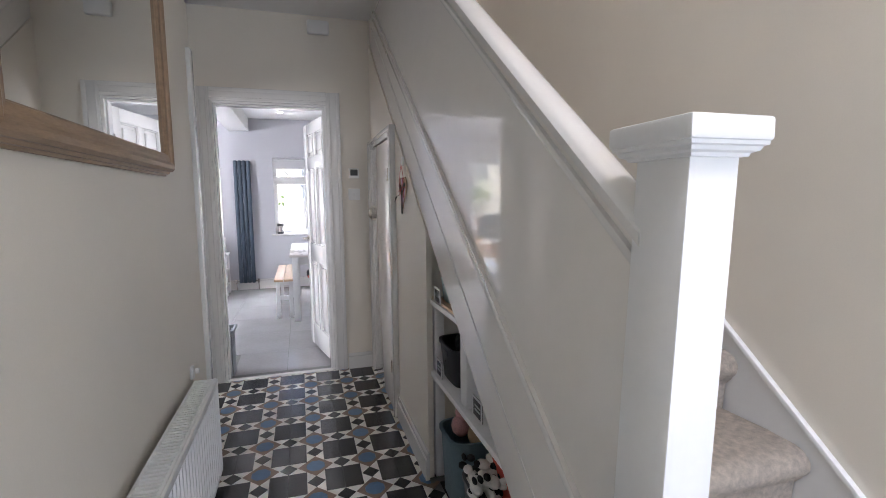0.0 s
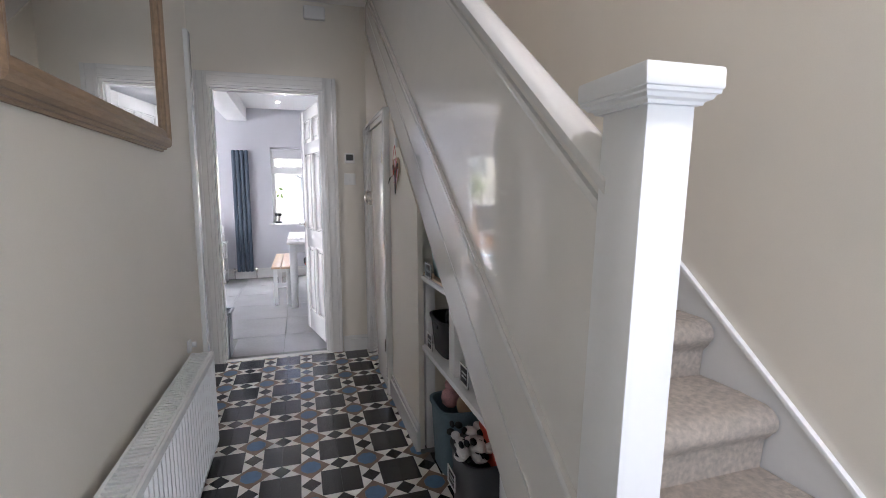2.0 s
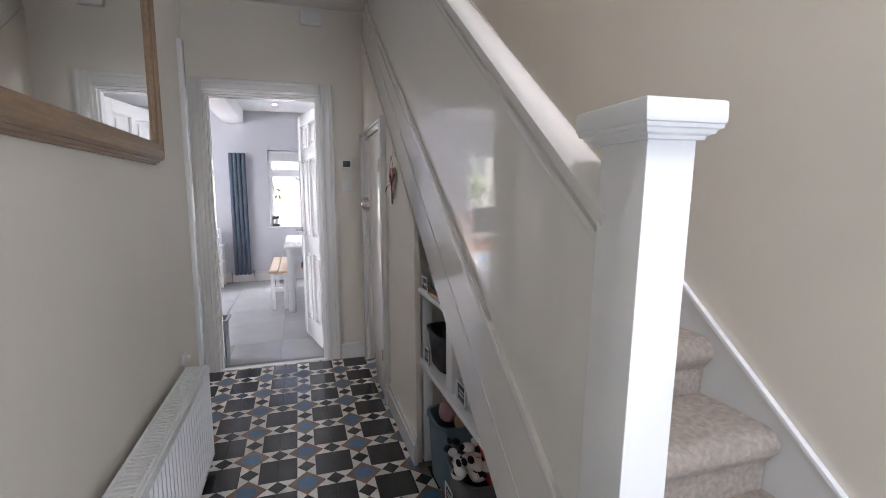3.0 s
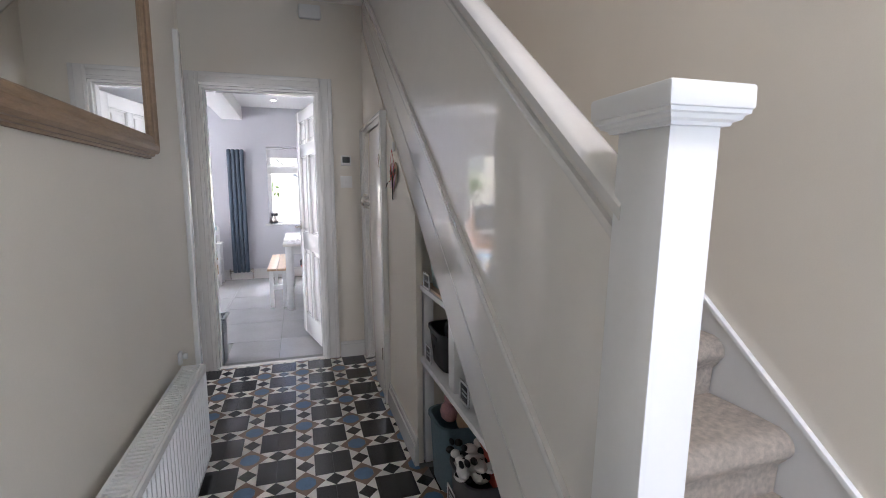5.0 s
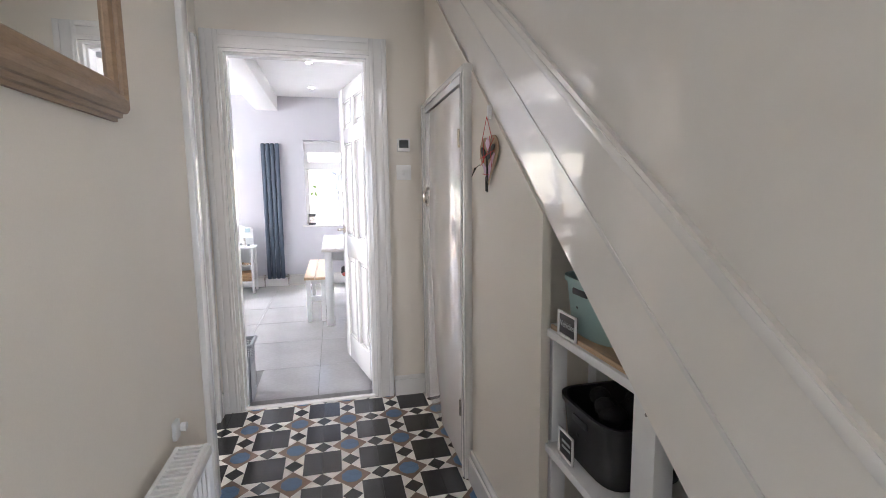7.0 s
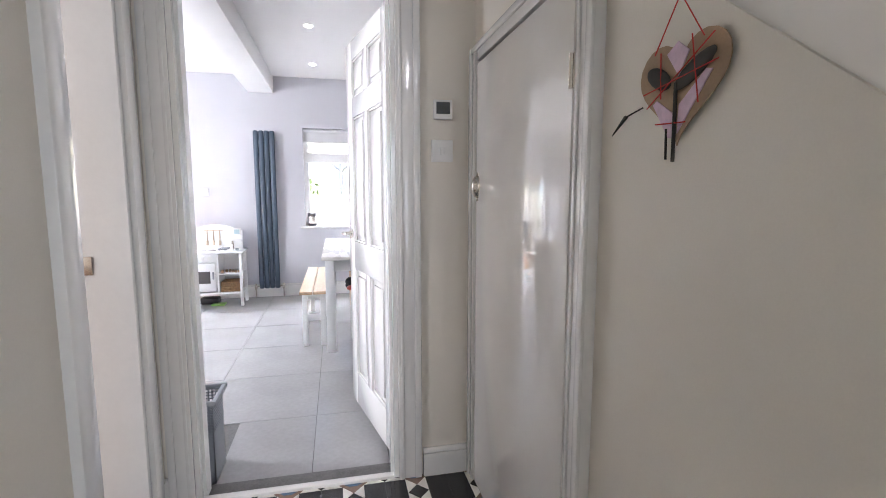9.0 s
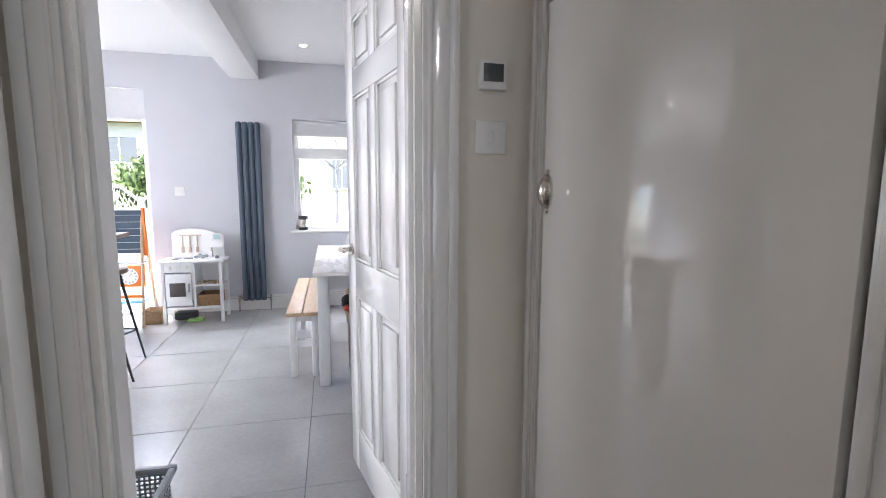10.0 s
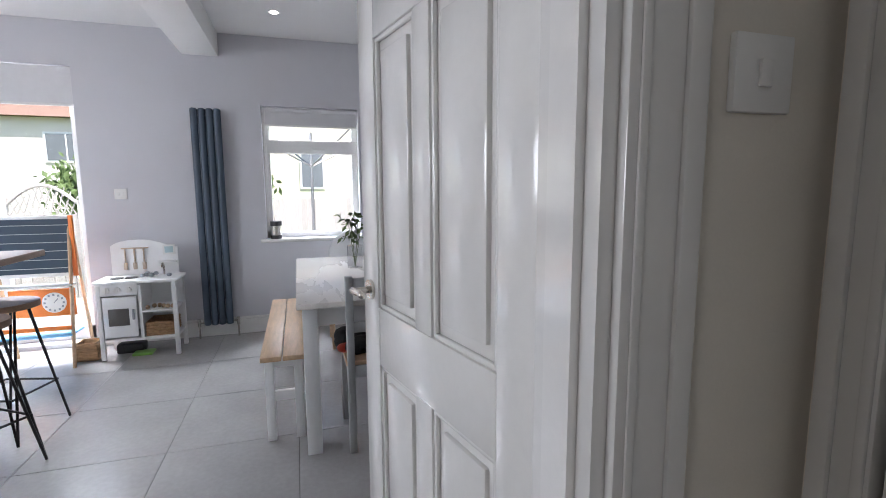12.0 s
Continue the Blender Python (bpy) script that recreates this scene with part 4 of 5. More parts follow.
solid("red_scarf", bm, RED, "dark red cloth on the chair seat", "scarf")
# white shell chair on the far side
wc = thing("shell_chair", (0.25, 7.32, 0), "white plastic shell chair at the far end of the table", "chair", group="dining chairs")
bm = nb()
bmesh.ops.create_uvsphere(bm, u_segments=20, v_segments=12, radius=1, matrix=Matrix.Translation((0.25, 7.36, 0.66)) @ Matrix.Diagonal((0.17, 0.035, 0.22, 1)))
part("backrest", bm, SATIN, wc)
part("seat", B(0.06, 0.44, 7.0, 7.38, 0.42, 0.45, bev=0.012), SATIN, wc)
for x in (0.08, 0.42):
    for y in (7.03, 7.36):
        bm = nb()
        rod(bm, (x, y, KZ), (x, y, 0.42), 0.014)
        part("leg", bm, PINE, wc)
# plant in a glass jar
jar = thing("plant_jar", (0.20, 6.45, TZ), "leafy green sprig in a clear glass jar on the table", "plant")
bm = nb()
rod(bm, (0.20, 6.45, TZ), (0.20, 6.45, TZ + 0.15), 0.05, 20)
ob = part("jar", bm, GLASS, jar, "clear glass jar")
ob.visible_shadow = False
bm = nb()
for i in range(60):
    a, r, z = random.uniform(0, 6.28), random.uniform(0, 0.11), random.uniform(0.17, 0.36)
    m = Matrix.Translation((0.19 + r * math.cos(a), 6.45 + r * math.sin(a), TZ + z)) @ Euler((random.uniform(-1, 1), random.uniform(-1, 1), a)).to_matrix().to_4x4()
    vs = [bm.verts.new(m @ Vector(v)) for v in ((-0.03, 0, 0), (0, -0.013, 0.004), (0.032, 0, 0), (0, 0.013, 0.004))]
    bm.faces.new(vs)
for i in range(5):
    rod(bm, (0.20, 6.45, TZ + 0.01), (0.19 + random.uniform(-0.06, 0.06), 6.45 + random.uniform(-0.06, 0.06), TZ + 0.3), 0.002, 6)
part("foliage", bm, LEAF, jar, "small green leaves", smooth=0)

# ---- toy kitchen ----
tk = thing("toy_kitchen", (-1.35, 7.4, 0), "white wooden toy kitchen with an oven and open shelf", "toy kitchen")
KX0, KX1, KY0, KY1 = -1.605, -1.075, 7.29, 7.58
for x in (KX0, -1.335, KX1 - 0.03):
    if x > -1.4 and x < -1.2:
        part("divider", B(x, x + 0.02, KY0 + 0.01, KY1, 0.12, 0.53), SATIN, tk)
    else:
        for y in (KY0, KY1 - 0.03):
            part("leg", B(x, x + 0.03, y, y + 0.03, KZ, 0.545, bev=0.002), SATIN, tk)
part("side_panel", B(KX0 + 0.004, KX0 + 0.018, KY0 + 0.03, KY1 - 0.03, 0.12, 0.53), SATIN, tk)
part("back_board", B(KX0 + 0.03, KX1 - 0.03, KY1 - 0.012, KY1, 0.12, 0.53), SATIN, tk)
part("bottom_shelf", B(KX0 + 0.01, KX1 - 0.01, KY0 + 0.01, KY1, 0.10, 0.12, bev=0.002), SATIN, tk)
part("shelf", B(-1.315, KX1 - 0.01, KY0 + 0.01, KY1 - 0.012, 0.315, 0.328), SATIN, tk)
part("counter", B(KX0 - 0.015, KX1 + 0.015, KY0 - 0.015, KY1, 0.545, 0.565, bev=0.003), SATIN, tk)
part("control_panel", B(KX0 + 0.03, -1.335, KY0 + 0.004, KY0 + 0.018, 0.455, 0.545), SATIN, tk)
for i in range(3):
    bm = nb()
    x = -1.535 + i * 0.072
    rod(bm, (x, KY0 - 0.014, 0.498), (x, KY0 + 0.004, 0.498), 0.022, 18)
    box(bm, x - 0.004, x + 0.004, KY0 - 0.020, KY0 - 0.013, 0.480, 0.516, bev=0.001)
    part("knob", bm, PLASTIC, tk)
ov = part("oven_door", B(KX0 + 0.035, -1.345, KY0 + 0.002, KY0 + 0.016, 0.135, 0.445, bev=0.004), SATIN, tk)
part("oven_window", B(-1.535, -1.40, KY0 - 0.001, KY0 + 0.003, 0.225, 0.355, bev=0.0008), mat("dark_oven_glass", (0.10, 0.09, 0.085), 0.12), ov, "dark glazed oven window")
part("oven_handle", B(-1.375, -1.36, KY0 - 0.022, KY0 - 0.002, 0.27, 0.35, bev=0.004), GREY_P, ov)
bm = nb()
pts = [(KX0 + 0.03, 0.565)]
for i in range(13):
    u = i / 12
    pts.append((KX0 + 0.03 + (KX1 - KX0 - 0.06) * u, 0.80 + 0.055 * math.sin(math.pi * min(1, max(0, u * 1.15))) ** 0.6 - 0.02 * u))
pts.append((KX1 - 0.03, 0.565))
prism(bm, pts, "y", KY1 - 0.012, KY1)
part("splashback", bm, SATIN, tk, "arched white back panel")
bm = B(-1.50, -1.31, KY1 - 0.022, KY1 - 0.012, 0.775, 0.785)
for i in range(3):
    x = -1.475 + i * 0.065
    rod(bm, (x, KY1 - 0.02, 0.66), (x, KY1 - 0.02, 0.775), 0.006, 8)
    box(bm, x - 0.014, x + 0.014, KY1 - 0.024, KY1 - 0.016, 0.61, 0.665, bev=0.003)
part("utensil", bm, mat("pale_toy_wood", (0.55, 0.44, 0.34), 0.6, var=0.15), tk, "pale wooden toy utensils on a rail")
bm = B(-1.21, -1.12, KY1 - 0.020, KY1 - 0.012, 0.72, 0.80, bev=0.003)
part("toy_clock", bm, PLASTIC, tk)
part("clock_face", B(-1.195, -1.135, KY1 - 0.0225, KY1 - 0.019, 0.735, 0.785, bev=0.0005), mat("pale_teal_paint", (0.42, 0.56, 0.58), 0.5), tk)
bm = B(-1.24, -1.11, KY1 - 0.06, KY1 - 0.012, 0.655, 0.67, bev=0.002)
part("small_shelf", bm, SATIN, tk)
for x in (-1.50, -1.40):
    bm = nb()
    rod(bm, (x, 7.42, 0.565), (x, 7.42, 0.569), 0.045, 22)
    part("hob_ring", bm, BLACK_P, tk, "black hob ring")
bm = nb()
for i in range(12):
    a0, a1 = math.pi * i / 12, math.pi * (i + 1) / 12
    rod(bm, (-1.20, 7.52 - 0.03 + 0.03 * math.cos(a0), 0.63 + 0.03 * math.sin(a0)), (-1.20, 7.52 - 0.03 + 0.03 * math.cos(a1), 0.63 + 0.03 * math.sin(a1)), 0.006, 8)
rod(bm, (-1.20, 7.52, 0.565), (-1.20, 7.52, 0.63), 0.007, 8)
part("tap", bm, CHROME, tk, "silver toy tap")
bm = nb()
for i in range(6):
    bm = nb()
    ball(bm, (-1.285 + 0.034 * i, 7.36 + random.uniform(-0.03, 0.03), 0.345), 0.016, 0.022, 0.017, 10)
    solid("toy_food", bm, CARD, "brown toy food on the toy kitchen shelf", "toy", group="toy food")
bm = nb()
for i in range(8):
    ball(bm, (-1.22 + random.uniform(-0.1, 0.1), 7.40 + random.uniform(-0.05, 0.05), 0.58 + random.uniform(0, 0.015)), 0.02, 0.02, 0.015, 8)
solid("toy_crockery", bm, GREY_P, "small grey toy pans on the counter", "toys")


def basket(x0, x1, y0, y1, z0, h, label):
    t = thing("wicker_basket", ((x0 + x1) / 2, (y0 + y1) / 2, z0), label, "basket", group="baskets")
    bm = nb()
    for a in ((x0, x0 + 0.01, y0, y1), (x1 - 0.01, x1, y0, y1), (x0, x1, y0, y0 + 0.01), (x0, x1, y1 - 0.01, y1)):
        box(bm, *a, z0 + 0.002, z0 + h, bev=0.002)
    box(bm, x0, x1, y0, y1, z0 + 0.002, z0 + 0.01)
    part("weave", bm, WICKER, t)
    bm = nb()
    for k in range(5):
        z = z0 + h * (0.12 + 0.19 * k)
        for a in (((x0, y0, z), (x1, y0, z)), ((x1, y0, z), (x1, y1, z)), ((x0, y0, z), (x0, y1, z))):
            rod(bm, *a, 0.006, 6)
    part("rib", bm, WICKER, t)


basket(-1.305, -1.115, 7.32, 7.54, 0.12, 0.11, "brown wicker basket in the toy kitchen")
basket(-1.775, -1.635, 7.32, 7.46, KZ, 0.14, "brown wicker basket on the floor beside the toy kitchen")
solid("green_tray", B(-1.42, -1.28, 7.33, 7.45, KZ, KZ + 0.02, bev=0.008), GREEN_P, "bright green plastic tray under the toy kitchen", "tray")
solid("dark_toy", B(-1.55, -1.36, 7.42, 7.54, KZ, 0.04, bev=0.015), BLACK_P, "dark toy pushed under the toy kitchen", "toy")

# ---- easel ----
es = thing("easel", (-2.0, 7.3, 0), "child's easel with a blue-black chalkboard in an orange frame", "easel")
EX0, EX1, EY = -2.27, -1.71, 7.32
part("chalkboard", B(EX0 + 0.025, EX1 - 0.025, EY, EY + 0.012, 0.645, 1.035), CHALK, es, "ruled blue-black chalkboard")
bm = nb()
for k in range(6):
    box(bm, EX0 + 0.03, EX1 - 0.03, EY - 0.0015, EY + 0.001, 0.68 + 0.062 * k, 0.6845 + 0.062 * k)
part("ruled_line", bm, CHALKLINE, es)
part("board_frame", B(EX0, EX0 + 0.026, EY - 0.006, EY + 0.018, 0.62, 1.06, bev=0.003), ORANGE, es)
part("board_frame", B(EX1 - 0.026, EX1, EY - 0.006, EY + 0.018, 0.62, 1.06, bev=0.003), ORANGE, es)
part("board_frame", B(EX0 + 0.026, EX1 - 0.026, EY - 0.006, EY + 0.018, 1.035, 1.06, bev=0.003), SATIN, es)
part("board_frame", B(EX0 + 0.026, EX1 - 0.026, EY - 0.006, EY + 0.018, 0.62, 0.646, bev=0.003), SATIN, es)
part("tray", B(EX0 + 0.02, EX1 - 0.02, EY - 0.10, EY + 0.02, 0.555, 0.570, bev=0.003), PLASTIC, es)
part("clock_board", B(-2.14, -1.74, EY, EY + 0.012, 0.33, 0.53, bev=0.003), ORANGE, es, "orange play board")
bm = nb()
rod(bm, (-1.87, EY - 0.004, 0.43), (-1.87, EY + 0.001, 0.43), 0.075, 26)
ck = part("clock_dial", bm, PLASTIC, es, "white play clock dial")
bm = nb()
for i in range(12):
    a = math.pi * i / 6
    box(bm, -1.87 + 0.058 * math.cos(a) - 0.006, -1.87 + 0.058 * math.cos(a) + 0.006, EY - 0.006, EY - 0.0035, 0.43 + 0.058 * math.sin(a) - 0.007, 0.43 + 0.058 * math.sin(a) + 0.007)
rod(bm, (-1.87, EY - 0.006, 0.43), (-1.845, EY - 0.006, 0.46), 0.003, 6)
part("numeral", bm, GREY_P, ck)
for x in (EX0 + 0.03, EX1 - 0.03):
    for y0, y1 in ((7.20, 7.335), (7.56, 7.36)):
        bm = nb()
        rod(bm, (x, y0, KZ), (x, y1, 1.0), 0.013, 8)
        part("leg", bm, PINE, es)
part("low_tray", B(EX0 + 0.05, EX1 - 0.03, 7.20, 7.42, 0.20, 0.215, bev=0.003), SKYBLUE, es, "light blue tray")
part("low_rail", B(EX0 + 0.03, EX1 - 0.03, 7.215, 7.235, 0.245, 0.275, bev=0.003), ORANGE, es)

# ---- breakfast bar and stools ----
bar = thing("breakfast_bar", (-2.3, 6, 0), "white breakfast bar with a brown wooden top", "counter")
part("worktop", B(-3.55, -1.55, 5.30, 6.53, 0.865, 0.900, bev=0.004), WALNUT, bar, "brown wooden worktop")
part("base_unit", B(-3.55, -1.92, 5.35, 6.45, 0.08, 0.865), SATIN, bar)
part("plinth", B(-3.55, -1.96, 5.40, 6.40, KZ, 0.08), SATIN, bar)


def stool(at, rz):
    t = thing("bar_stool", at, "bar stool with a round wooden seat on black hairpin legs", "stool", group="bar stools")
    x, y, _ = at
    bm = nb()
    rod(bm, (x, y, 0.635), (x, y, 0.665), 0.165, 32)
    part("seat", bm, WALNUT, t, "round brown wooden seat")
    for k in range(4):
        a = rz + math.pi / 2 * k
        bm = nb()
        for da in (-0.22, 0.22):
            rod(bm, (x + 0.12 * math.cos(a + da * 2), y + 0.12 * math.sin(a + da * 2), 0.638), (x + 0.235 * math.cos(a), y + 0.235 * math.sin(a), KZ + 0.006), 0.0065, 8)
        part("hairpin_leg", bm, BLACK_M, t, "black steel hairpin leg")
    bm = nb()
    f = 0.20
    for k in range(4):
        a, b = rz + math.pi / 2 * k, rz + math.pi / 2 * (k + 1)
        rod(bm, (x + f * math.cos(a), y + f * math.sin(a), 0.20), (x + f * math.cos(b), y + f * math.sin(b), 0.20), 0.006, 8)
    part("foot_rail", bm, BLACK_M, t)


stool((-1.64, 6.22, 0), 0.5)
stool((-1.57, 5.80, 0), 0.2)
# black bag by the bar
bg = thing("black_bag", (-1.25, 5.0, 0), "small black bag on the kitchen floor", "bag")
bm = B(-1.42, -1.20, 4.90, 5.06, KZ, 0.20, bev=0.04)
part("body", bm, CLOTH_B, bg)
bm = nb()
for i in range(10):
    a0, a1 = math.pi * i / 10, math.pi * (i + 1) / 10
    rod(bm, (-1.31 + 0.06 * math.cos(a0), 4.98, 0.19 + 0.07 * math.sin(a0)), (-1.31 + 0.06 * math.cos(a1), 4.98, 0.19 + 0.07 * math.sin(a1)), 0.007, 8)
part("handle", bm, CLOTH_B, bg)

# perforated bin behind the kitchen door wall
lb = thing("laundry_basket", (-0.69, 4.3, 0), "grey plastic basket with a perforated upper half", "basket")
bx0, bx1, by0, by1, bh = -0.80, -0.565, 3.885, 4.10, 0.335
bm = nb()
for a in ((bx0 + 0.02, bx1 - 0.02, by0 + 0.02, by0 + 0.024), (bx0 + 0.02, bx1 - 0.02, by1 - 0.024, by1 - 0.02), (bx0 + 0.02, bx0 + 0.024, by0 + 0.02, by1 - 0.02), (bx1 - 0.024, bx1 - 0.02, by0 + 0.02, by1 - 0.02)):
    box(bm, *a, KZ, 0.19)
box(bm, bx0 + 0.02, bx1 - 0.02, by0 + 0.02, by1 - 0.02, KZ, KZ + 0.006)
part("lower_wall", bm, GREY_P, lb)
bm = nb()
for a in ((bx0, bx1, by0, by0 + 0.02), (bx0, bx1, by1 - 0.02, by1), (bx0, bx0 + 0.02, by0 + 0.02, by1 - 0.02), (bx1 - 0.02, bx1, by0 + 0.02, by1 - 0.02)):
    box(bm, *a, bh - 0.022, bh, bev=0.006)
part("rim", bm, GREY_P, lb)
bm = nb()
k = 0
y = by0 + 0.02
while y < by1 - 0.02:
    for x in (bx0 + 0.018, bx1 - 0.021):
        box(bm, x, x + 0.003, y, y + 0.006, 0.19, bh - 0.02)
    y += 0.015
x = bx0 + 0.02
while x < bx1 - 0.02:
    for y in (by0 + 0.018, by1 - 0.021):
        box(bm, x, x + 0.006, y, y + 0.003, 0.19, bh - 0.02)
    x += 0.015
for k in range(9):
    z = 0.195 + 0.0145 * k
    for a in ((bx0 + 0.02, bx1 - 0.02, by0 + 0.018, by0 + 0.021), (bx0 + 0.018, bx0 + 0.021, by0 + 0.02, by1 - 0.02), (bx1 - 0.021, bx1 - 0.018, by0 + 0.02, by1 - 0.02), (bx0 + 0.02, bx1 - 0.02, by1 - 0.021, by1 - 0.018)):
        box(bm, *a, z, z + 0.006)
part("lattice", bm, GREY_P, lb, "perforated grey lattice")

# ---- garden ----
structure("ground", B(-400, 400, BACK + 0.25, 800, -0.75, -0.45), GRASS, "lawn and ground reaching the horizon", "ground")
pv = structure("pavement", B(-5, 3, BACK + 0.25, 10.2, -0.45, -0.10), PATIO, "pale paved terrace", "pavement")
fc = thing("fence", (0, 11, -0.45), "weathered pale close-board garden fence", "fence")
x = -1.3
while x < 5.0:
    part("board", B(x, x + 0.092, 11.0, 11.018, -0.45, 1.10 + random.uniform(-0.012, 0.012)), FENCE, fc)
    x += 0.10
part("rail", B(-1.3, 5.0, 11.02, 11.06, 0.75, 0.83), FENCE, fc)
tf = thing("trellis_fence", (-4, 11, -0.45), "pale garden fence with arched trellis tops", "fence")
x = -7.5
while x < -1.45:
    part("board", B(x, x + 0.12, 11.0, 11.02, -0.45, 0.92), FENCE, tf)
    x += 0.128
for i in range(7):
    x0 = -7.5 + i * 0.9
    bm = nb()
    for k in range(12):
        u0, u1 = k / 12, (k + 1) / 12
        rod(bm, (x0 + 0.9 * u0, 11.0, 1.02 + 0.30 * math.sin(math.pi * u0)), (x0 + 0.9 * u1, 11.0, 1.02 + 0.30 * math.sin(math.pi * u1)), 0.025, 6)
    part("arch_rail", bm, FENCE, tf)
    bm = nb()
    for k in range(1, 12):
        u = k / 12
        hgt = 1.02 + 0.30 * math.sin(math.pi * u)
        rod(bm, (x0 + 0.9 * u, 11.0, 0.92), (x0 + 0.9 * min(1, u + 0.12), 11.0, hgt if u < 0.85 else 1.0), 0.009, 4)
        rod(bm, (x0 + 0.9 * u, 11.01, 0.92), (x0 + 0.9 * max(0, u - 0.12), 11.01, hgt if u > 0.15 else 1.0), 0.009, 4)
    part("lattice", bm, FENCE, tf)
    part("post", B(x0 - 0.045, x0 + 0.045, 10.96, 11.05, -0.45, 1.12), FENCE, tf)


def house(x0, x1, y0, eave, ridge, material, label, wins):
    h = thing("house", ((x0 + x1) / 2, y0, -0.45), label, "house", group="houses beyond the garden")
    part("wall", B(x0, x1, y0, y0 + 7, -0.45, eave), material, h)
    bm = nb()
    prism(bm, [(y0 - 0.4, eave - 0.05), (y0 + 7.4, eave - 0.05), (y0 + 3.5, ridge)], "x", x0 - 0.3, x1 + 0.3)
    part("roof", bm, ROOF, h, "brown tiled roof")
    for wx, wz, ww, wh in wins:
        w = part("window", B(wx, wx + ww, y0 - 0.06, y0 + 0.02, wz, wz + wh), PLASTIC, h)
        part("pane", B(wx + 0.08, wx + ww / 2 - 0.03, y0 - 0.075, y0 - 0.055, wz + 0.08, wz + wh - 0.08), FARPANE, w)
        part("pane", B(wx + ww / 2 + 0.03, wx + ww - 0.08, y0 - 0.075, y0 - 0.055, wz + 0.08, wz + wh - 0.08), FARPANE, w)


house(-3.2, 5.5, 24, 5.0, 7.4, RENDER_Y, "yellow rendered house behind the garden", [(0.0, 1.3, 1.0, 1.6), (3.4, 1.2, 1.4, 1.3), (-1.6, 4.0, 1.2, 0.7), (1.4, 4.0, 1.4, 0.7)])
house(-16, -5.6, 26, 4.2, 6.8, RENDER_W, "pale rendered house behind the trellis", [(-14, 0.8, 1.6, 1.4), (-9.6, 2.4, 1.5, 1.2)])
pl = thing("rotary_airer", (0.05, 10.2, -0.45), "dark metal rotary clothes airer in the garden", "clothes airer")
bm = nb()
rod(bm, (0.05, 10.0, -0.45), (0.05, 10.0, 2.0), 0.022)
part("pole", bm, STEEL, pl)
for k in range(4):
    a = 0.5 + math.pi / 2 * k
    bm = nb()
    rod(bm, (0.05, 10.0, 1.55), (0.05 + 0.95 * math.cos(a), 10.0 + 0.95 * math.sin(a), 1.98), 0.012)
    part("arm", bm, STEEL, pl)


def tree(x, y, h, r, label):
    t = thing("tree", (x, y, -0.45), label, "tree", group="garden trees")
    bm = nb()
    rod(bm, (x, y, -0.45), (x, y, h * 0.6), 0.09, 8, 0.05)
    for k in range(5):
        a = k * 1.3
        rod(bm, (x, y, h * 0.4), (x + r * 0.6 * math.cos(a), y + r * 0.6 * math.sin(a), h * 0.75), 0.04, 6, 0.015)
    part("trunk", bm, WICKER, t, "brown trunk and limbs")
    bm = nb()
    for i in range(2200):
        c = Vector((random.gauss(0, r * 0.45), random.gauss(0, r * 0.45), random.gauss(0, r * 0.4)))
        m = Matrix.Translation((x + c.x, y + c.y, h * 0.75 + c.z)) @ Euler([random.uniform(0, 6.28) for _ in range(3)]).to_matrix().to_4x4()
        s = random.uniform(0.05, 0.10)
        bm.faces.new([bm.verts.new(m @ Vector(v)) for v in ((-s, 0, 0), (0, -s * 0.5, 0.01), (s, 0, 0), (0, s * 0.5, 0.01))])
    part("crown", bm, LEAF, t, "loose green leaves", smooth=0)


tree(-3.7, 13.6, 1.7, 0.6, "leafy green shrub tree behind the trellis")
tree(-0.95, 13.0, 1.75, 0.3, "small green shrub behind the fence")

# ---- kitchen floor tiles ----
kf = bpy.data.objects["kitchen_floor"]
PXK, PYK, GX = 0.618, 0.645, 0.003
me_cache = {}


def tile_mesh(w, h):
    key = (round(w, 3), round(h, 3))
    if key not in me_cache:
        bm = B(-w / 2, w / 2, -h / 2, h / 2, -0.006, 0.0, bev=0.0012)
        bmesh.ops.recalc_face_normals(bm, faces=bm.faces)
        me = bpy.data.meshes.new("floor_tile")
        bm.to_mesh(me), bm.free()
        me.materials.append(K_TILE)
        me_cache[key] = me
    return me_cache[key]


for i in range(-6, 5):
    for j in range(-1, 7):
        x0, x1 = max(KIT_L, -0.195 + PXK * (i - 1)), min(KIT_R, -0.195 + PXK * i)
        y0, y1 = max(END + 0.035, 4.452 + PYK * (j - 1)), min(BACK, 4.452 + PYK * j)
        if y0 < END_B and (x0 < OPEN_L or x1 > OPEN_R):
            if x1 <= OPEN_L or x0 >= OPEN_R:
                y0 = max(y0, END_B)
            else:
                x0, x1 = max(x0, OPEN_L), min(x1, OPEN_R)
        if x1 - x0 < 0.02 or y1 - y0 < 0.02:
            continue
        ob = new("floor_tile", tile_mesh(x1 - x0 - GX, y1 - y0 - GX))
        ob.location = ((x0 + x1) / 2, (y0 + y1) / 2, KZ)
        ob.parent = kf

# ---- hall floor tiles ----
hf = bpy.data.objects["floor"]
CX, CY, PX, PY = -0.022, 2.400, 0.2545, 0.2700
shape_cache = {}
G = 0.0012
joined = {}


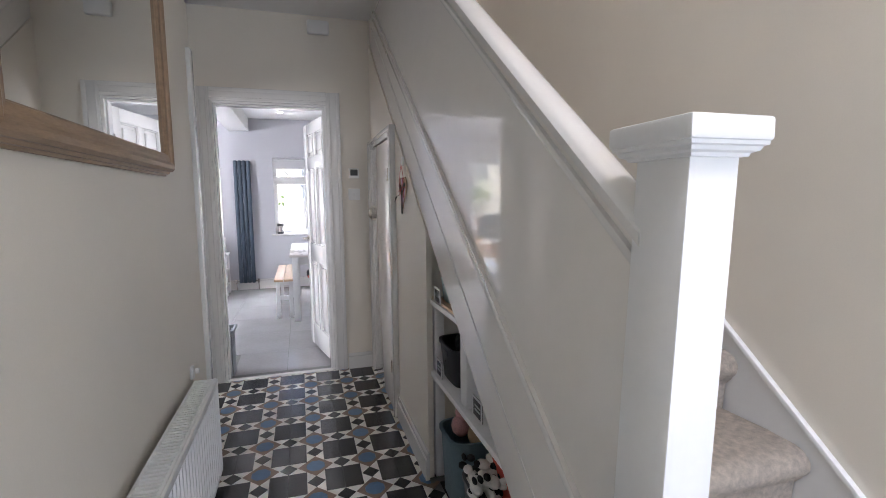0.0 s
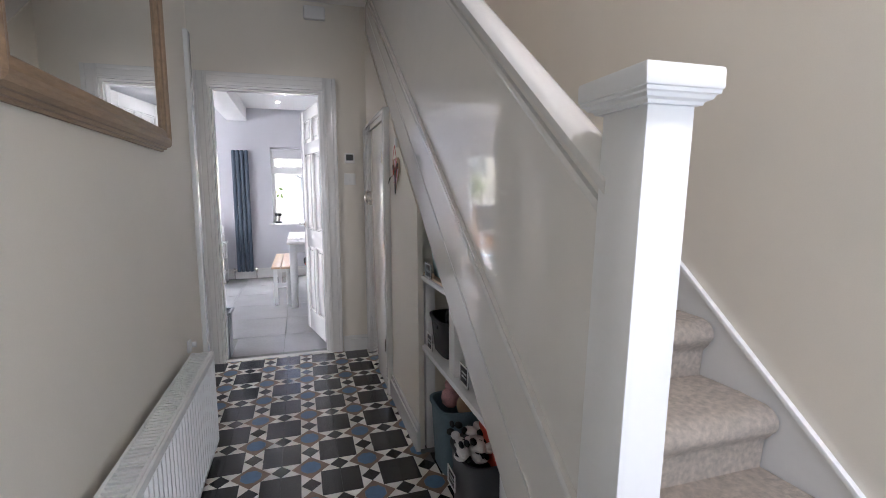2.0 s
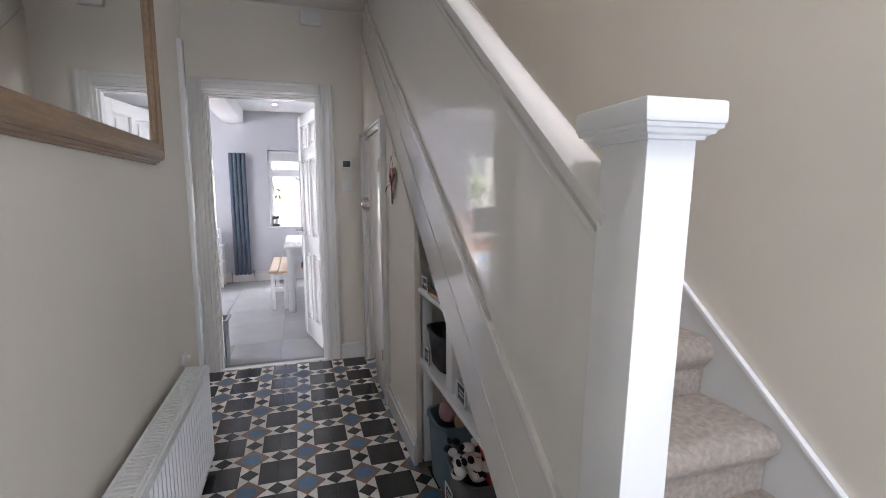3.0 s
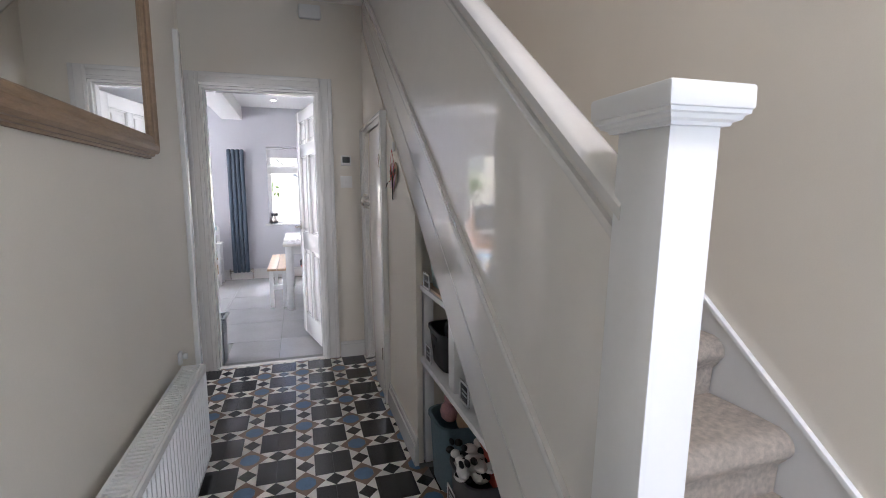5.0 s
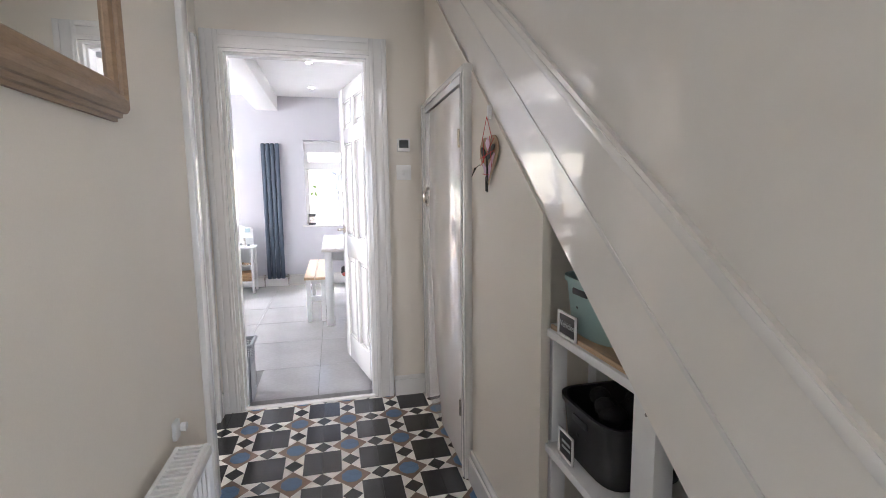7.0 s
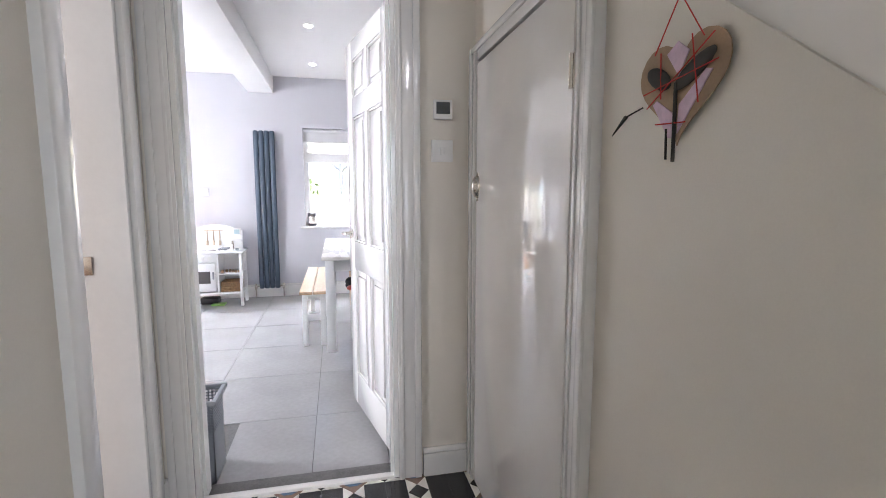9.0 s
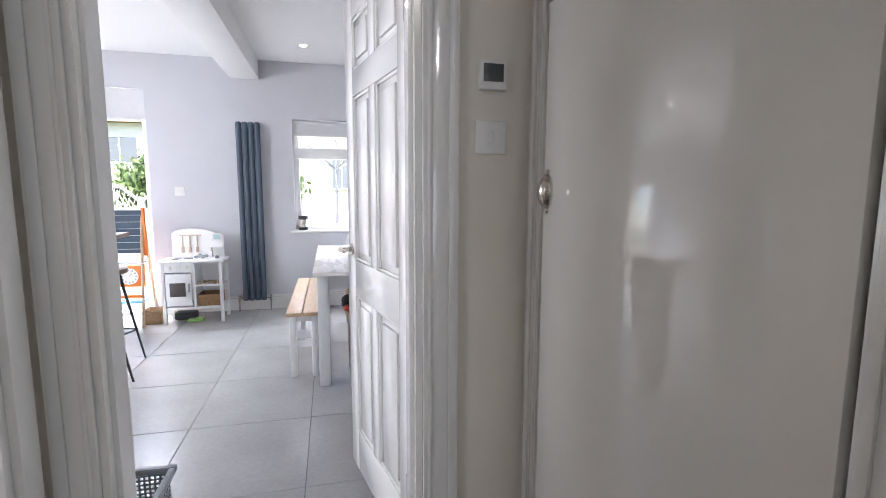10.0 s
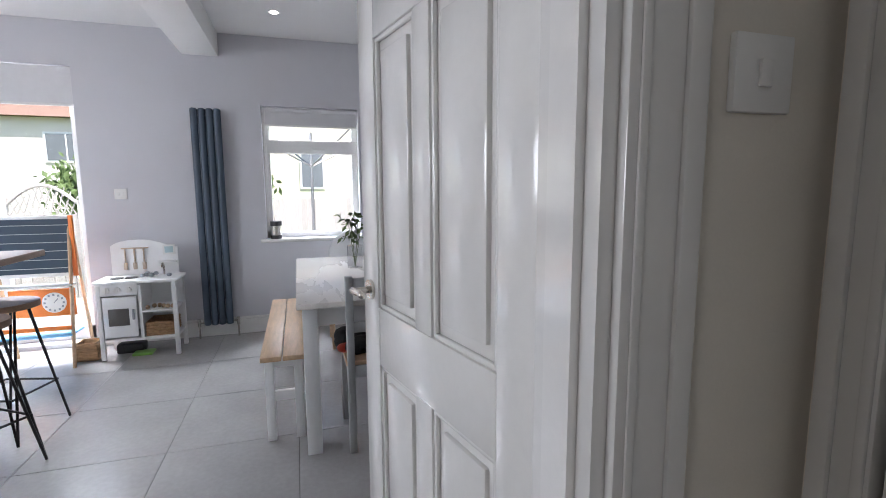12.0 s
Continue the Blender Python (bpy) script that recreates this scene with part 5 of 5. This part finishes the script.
def clip(pts, x0, x1, y0, y1):
    for ax, lim, sgn in ((0, x0, 1), (0, x1, -1), (1, y0, 1), (1, y1, -1)):
        out = []
        for i, p in enumerate(pts):
            q = pts[i - 1]
            pin, qin = sgn * (p[ax] - lim) >= -1e-9, sgn * (q[ax] - lim) >= -1e-9
            if pin != qin:
                f = (lim - q[ax]) / (p[ax] - q[ax])
                out.append((q[0] + f * (p[0] - q[0]), q[1] + f * (p[1] - q[1])))
            if pin:
                out.append(p)
        pts = out
        if len(pts) < 3:
            return []
    return pts


def shrink(pts):
    cx, cy = sum(p[0] for p in pts) / len(pts), sum(p[1] for p in pts) / len(pts)
    out = []
    for x, y in pts:
        d = math.hypot(x - cx, y - cy)
        f = max(0.0, 1 - G * 1.5 / d) if d else 1
        out.append((cx + (x - cx) * f, cy + (y - cy) * f))
    return out


def lay(pts, material, single):
    hx0, hx1 = (LEFT, RIGHT) if pts[0][1] < 2.86 else (-0.90, RIGHT)
    if pts[0][1] < 0.66:
        hx1 = STAIR_R
    if pts[0][1] < 2.07 and pts[0][1] > 0.75:
        hx1 = 0.90
    whole = pts
    pts = clip(pts, hx0, hx1, FRONT, END - 0.004)
    if len(pts) < 3:
        return
    area = abs(sum(pts[i - 1][0] * p[1] - p[0] * pts[i - 1][1] for i, p in enumerate(pts))) / 2
    if area < 4e-5:
        return
    cut = len(pts) != len(whole) or any(abs(a[0] - b[0]) + abs(a[1] - b[1]) > 1e-6 for a, b in zip(pts, whole))
    pts = shrink(pts)
    cx, cy = sum(p[0] for p in pts) / len(pts), sum(p[1] for p in pts) / len(pts)
    if single:
        key = (material.name, tuple((round(x - cx, 4), round(y - cy, 4)) for x, y in pts))
        if key not in shape_cache:
            bm = nb()
            prism(bm, [(x - cx, y - cy) for x, y in pts], "z", -0.006, 0.0)
            me = bpy.data.meshes.new("tile")
            bm.to_mesh(me), bm.free()
            me.materials.append(material)
            shape_cache[key] = me
        ob = new("tile", shape_cache[key])
        ob.location = (cx, cy, random.uniform(-0.0003, 0.0003))
        ob.parent = hf
    else:
        vs, fs = joined.setdefault(material.name, ([], []))
        n, b = len(pts), len(vs)
        dz = random.uniform(-0.0003, 0.0003)
        vs += [(x, y, -0.006) for x, y in pts] + [(x, y, dz) for x, y in pts]
        fs.append(tuple(range(b + n, b + 2 * n)))
        fs += [(b + i, b + (i + 1) % n, b + n + (i + 1) % n, b + n + i) for i in range(n)]


for i in range(-4, 6):
    for j in range(-14, 6):
        cx, cy = CX + PX * i, CY + PY * j
        wx, wy = PX / 3, PY / 3
        single = 2.45 < cy < 3.8

        def P(*uv):
            return [(cx + u * wx, cy + v * wy) for u, v in uv]
        # square between four crossings, in two halves
        lay(P((0.5, 0.5), (1.5, 0.5), (1.5, 2.5), (0.5, 2.5)), T_BLACK, single)
        lay(P((1.5, 0.5), (2.5, 0.5), (2.5, 2.5), (1.5, 2.5)), T_BLACK, single)
        # crossing: brown diamond as four corners round a blue octagon
        r = 0.52
        o = [(r, r * 0.414), (r * 0.414, r), (-r * 0.414, r), (-r, r * 0.414), (-r, -r * 0.414), (-r * 0.414, -r), (r * 0.414, -r), (r, -r * 0.414)]
        lay(P(*o), T_BLUE, single)
        for k in range(4):
            c, s = ((1, 0), (0, 1), (-1, 0), (0, -1))[k]
            q = [(1, 0), (0.5, 0.5), (r * 0.707, r * 0.707), (r, r * 0.414), (r, -r * 0.414), (r * 0.707, -r * 0.707), (0.5, -0.5)]
            lay(P(*[(u * c - v * s, u * s + v * c) for u, v in q]), T_BROWN, single)
        # small diamonds and white triangles in the bands
        for ax in (0, 1):
            def Q(*uv):
                return P(*[(u, v) if ax == 0 else (v, u) for u, v in uv])
            lay(Q((1, 0), (1.5, -0.5), (2, 0), (1.5, 0.5)), T_BLACK, single)
            for sg in (1, -1):
                lay(Q((0.5, 0.5 * sg), (1, 0), (1.5, 0.5 * sg)), T_WHITE, single)
                lay(Q((2.5, 0.5 * sg), (2, 0), (1.5, 0.5 * sg)), T_WHITE, single)
for key, (vs, fs) in joined.items():
    me = bpy.data.meshes.new("far_tiles")
    me.from_pydata(vs, [], fs)
    me.materials.append(bpy.data.materials[key])
    ob = new("far_tiles", me)
    ob.parent = hf
    tagged(ob, kind="stuff")
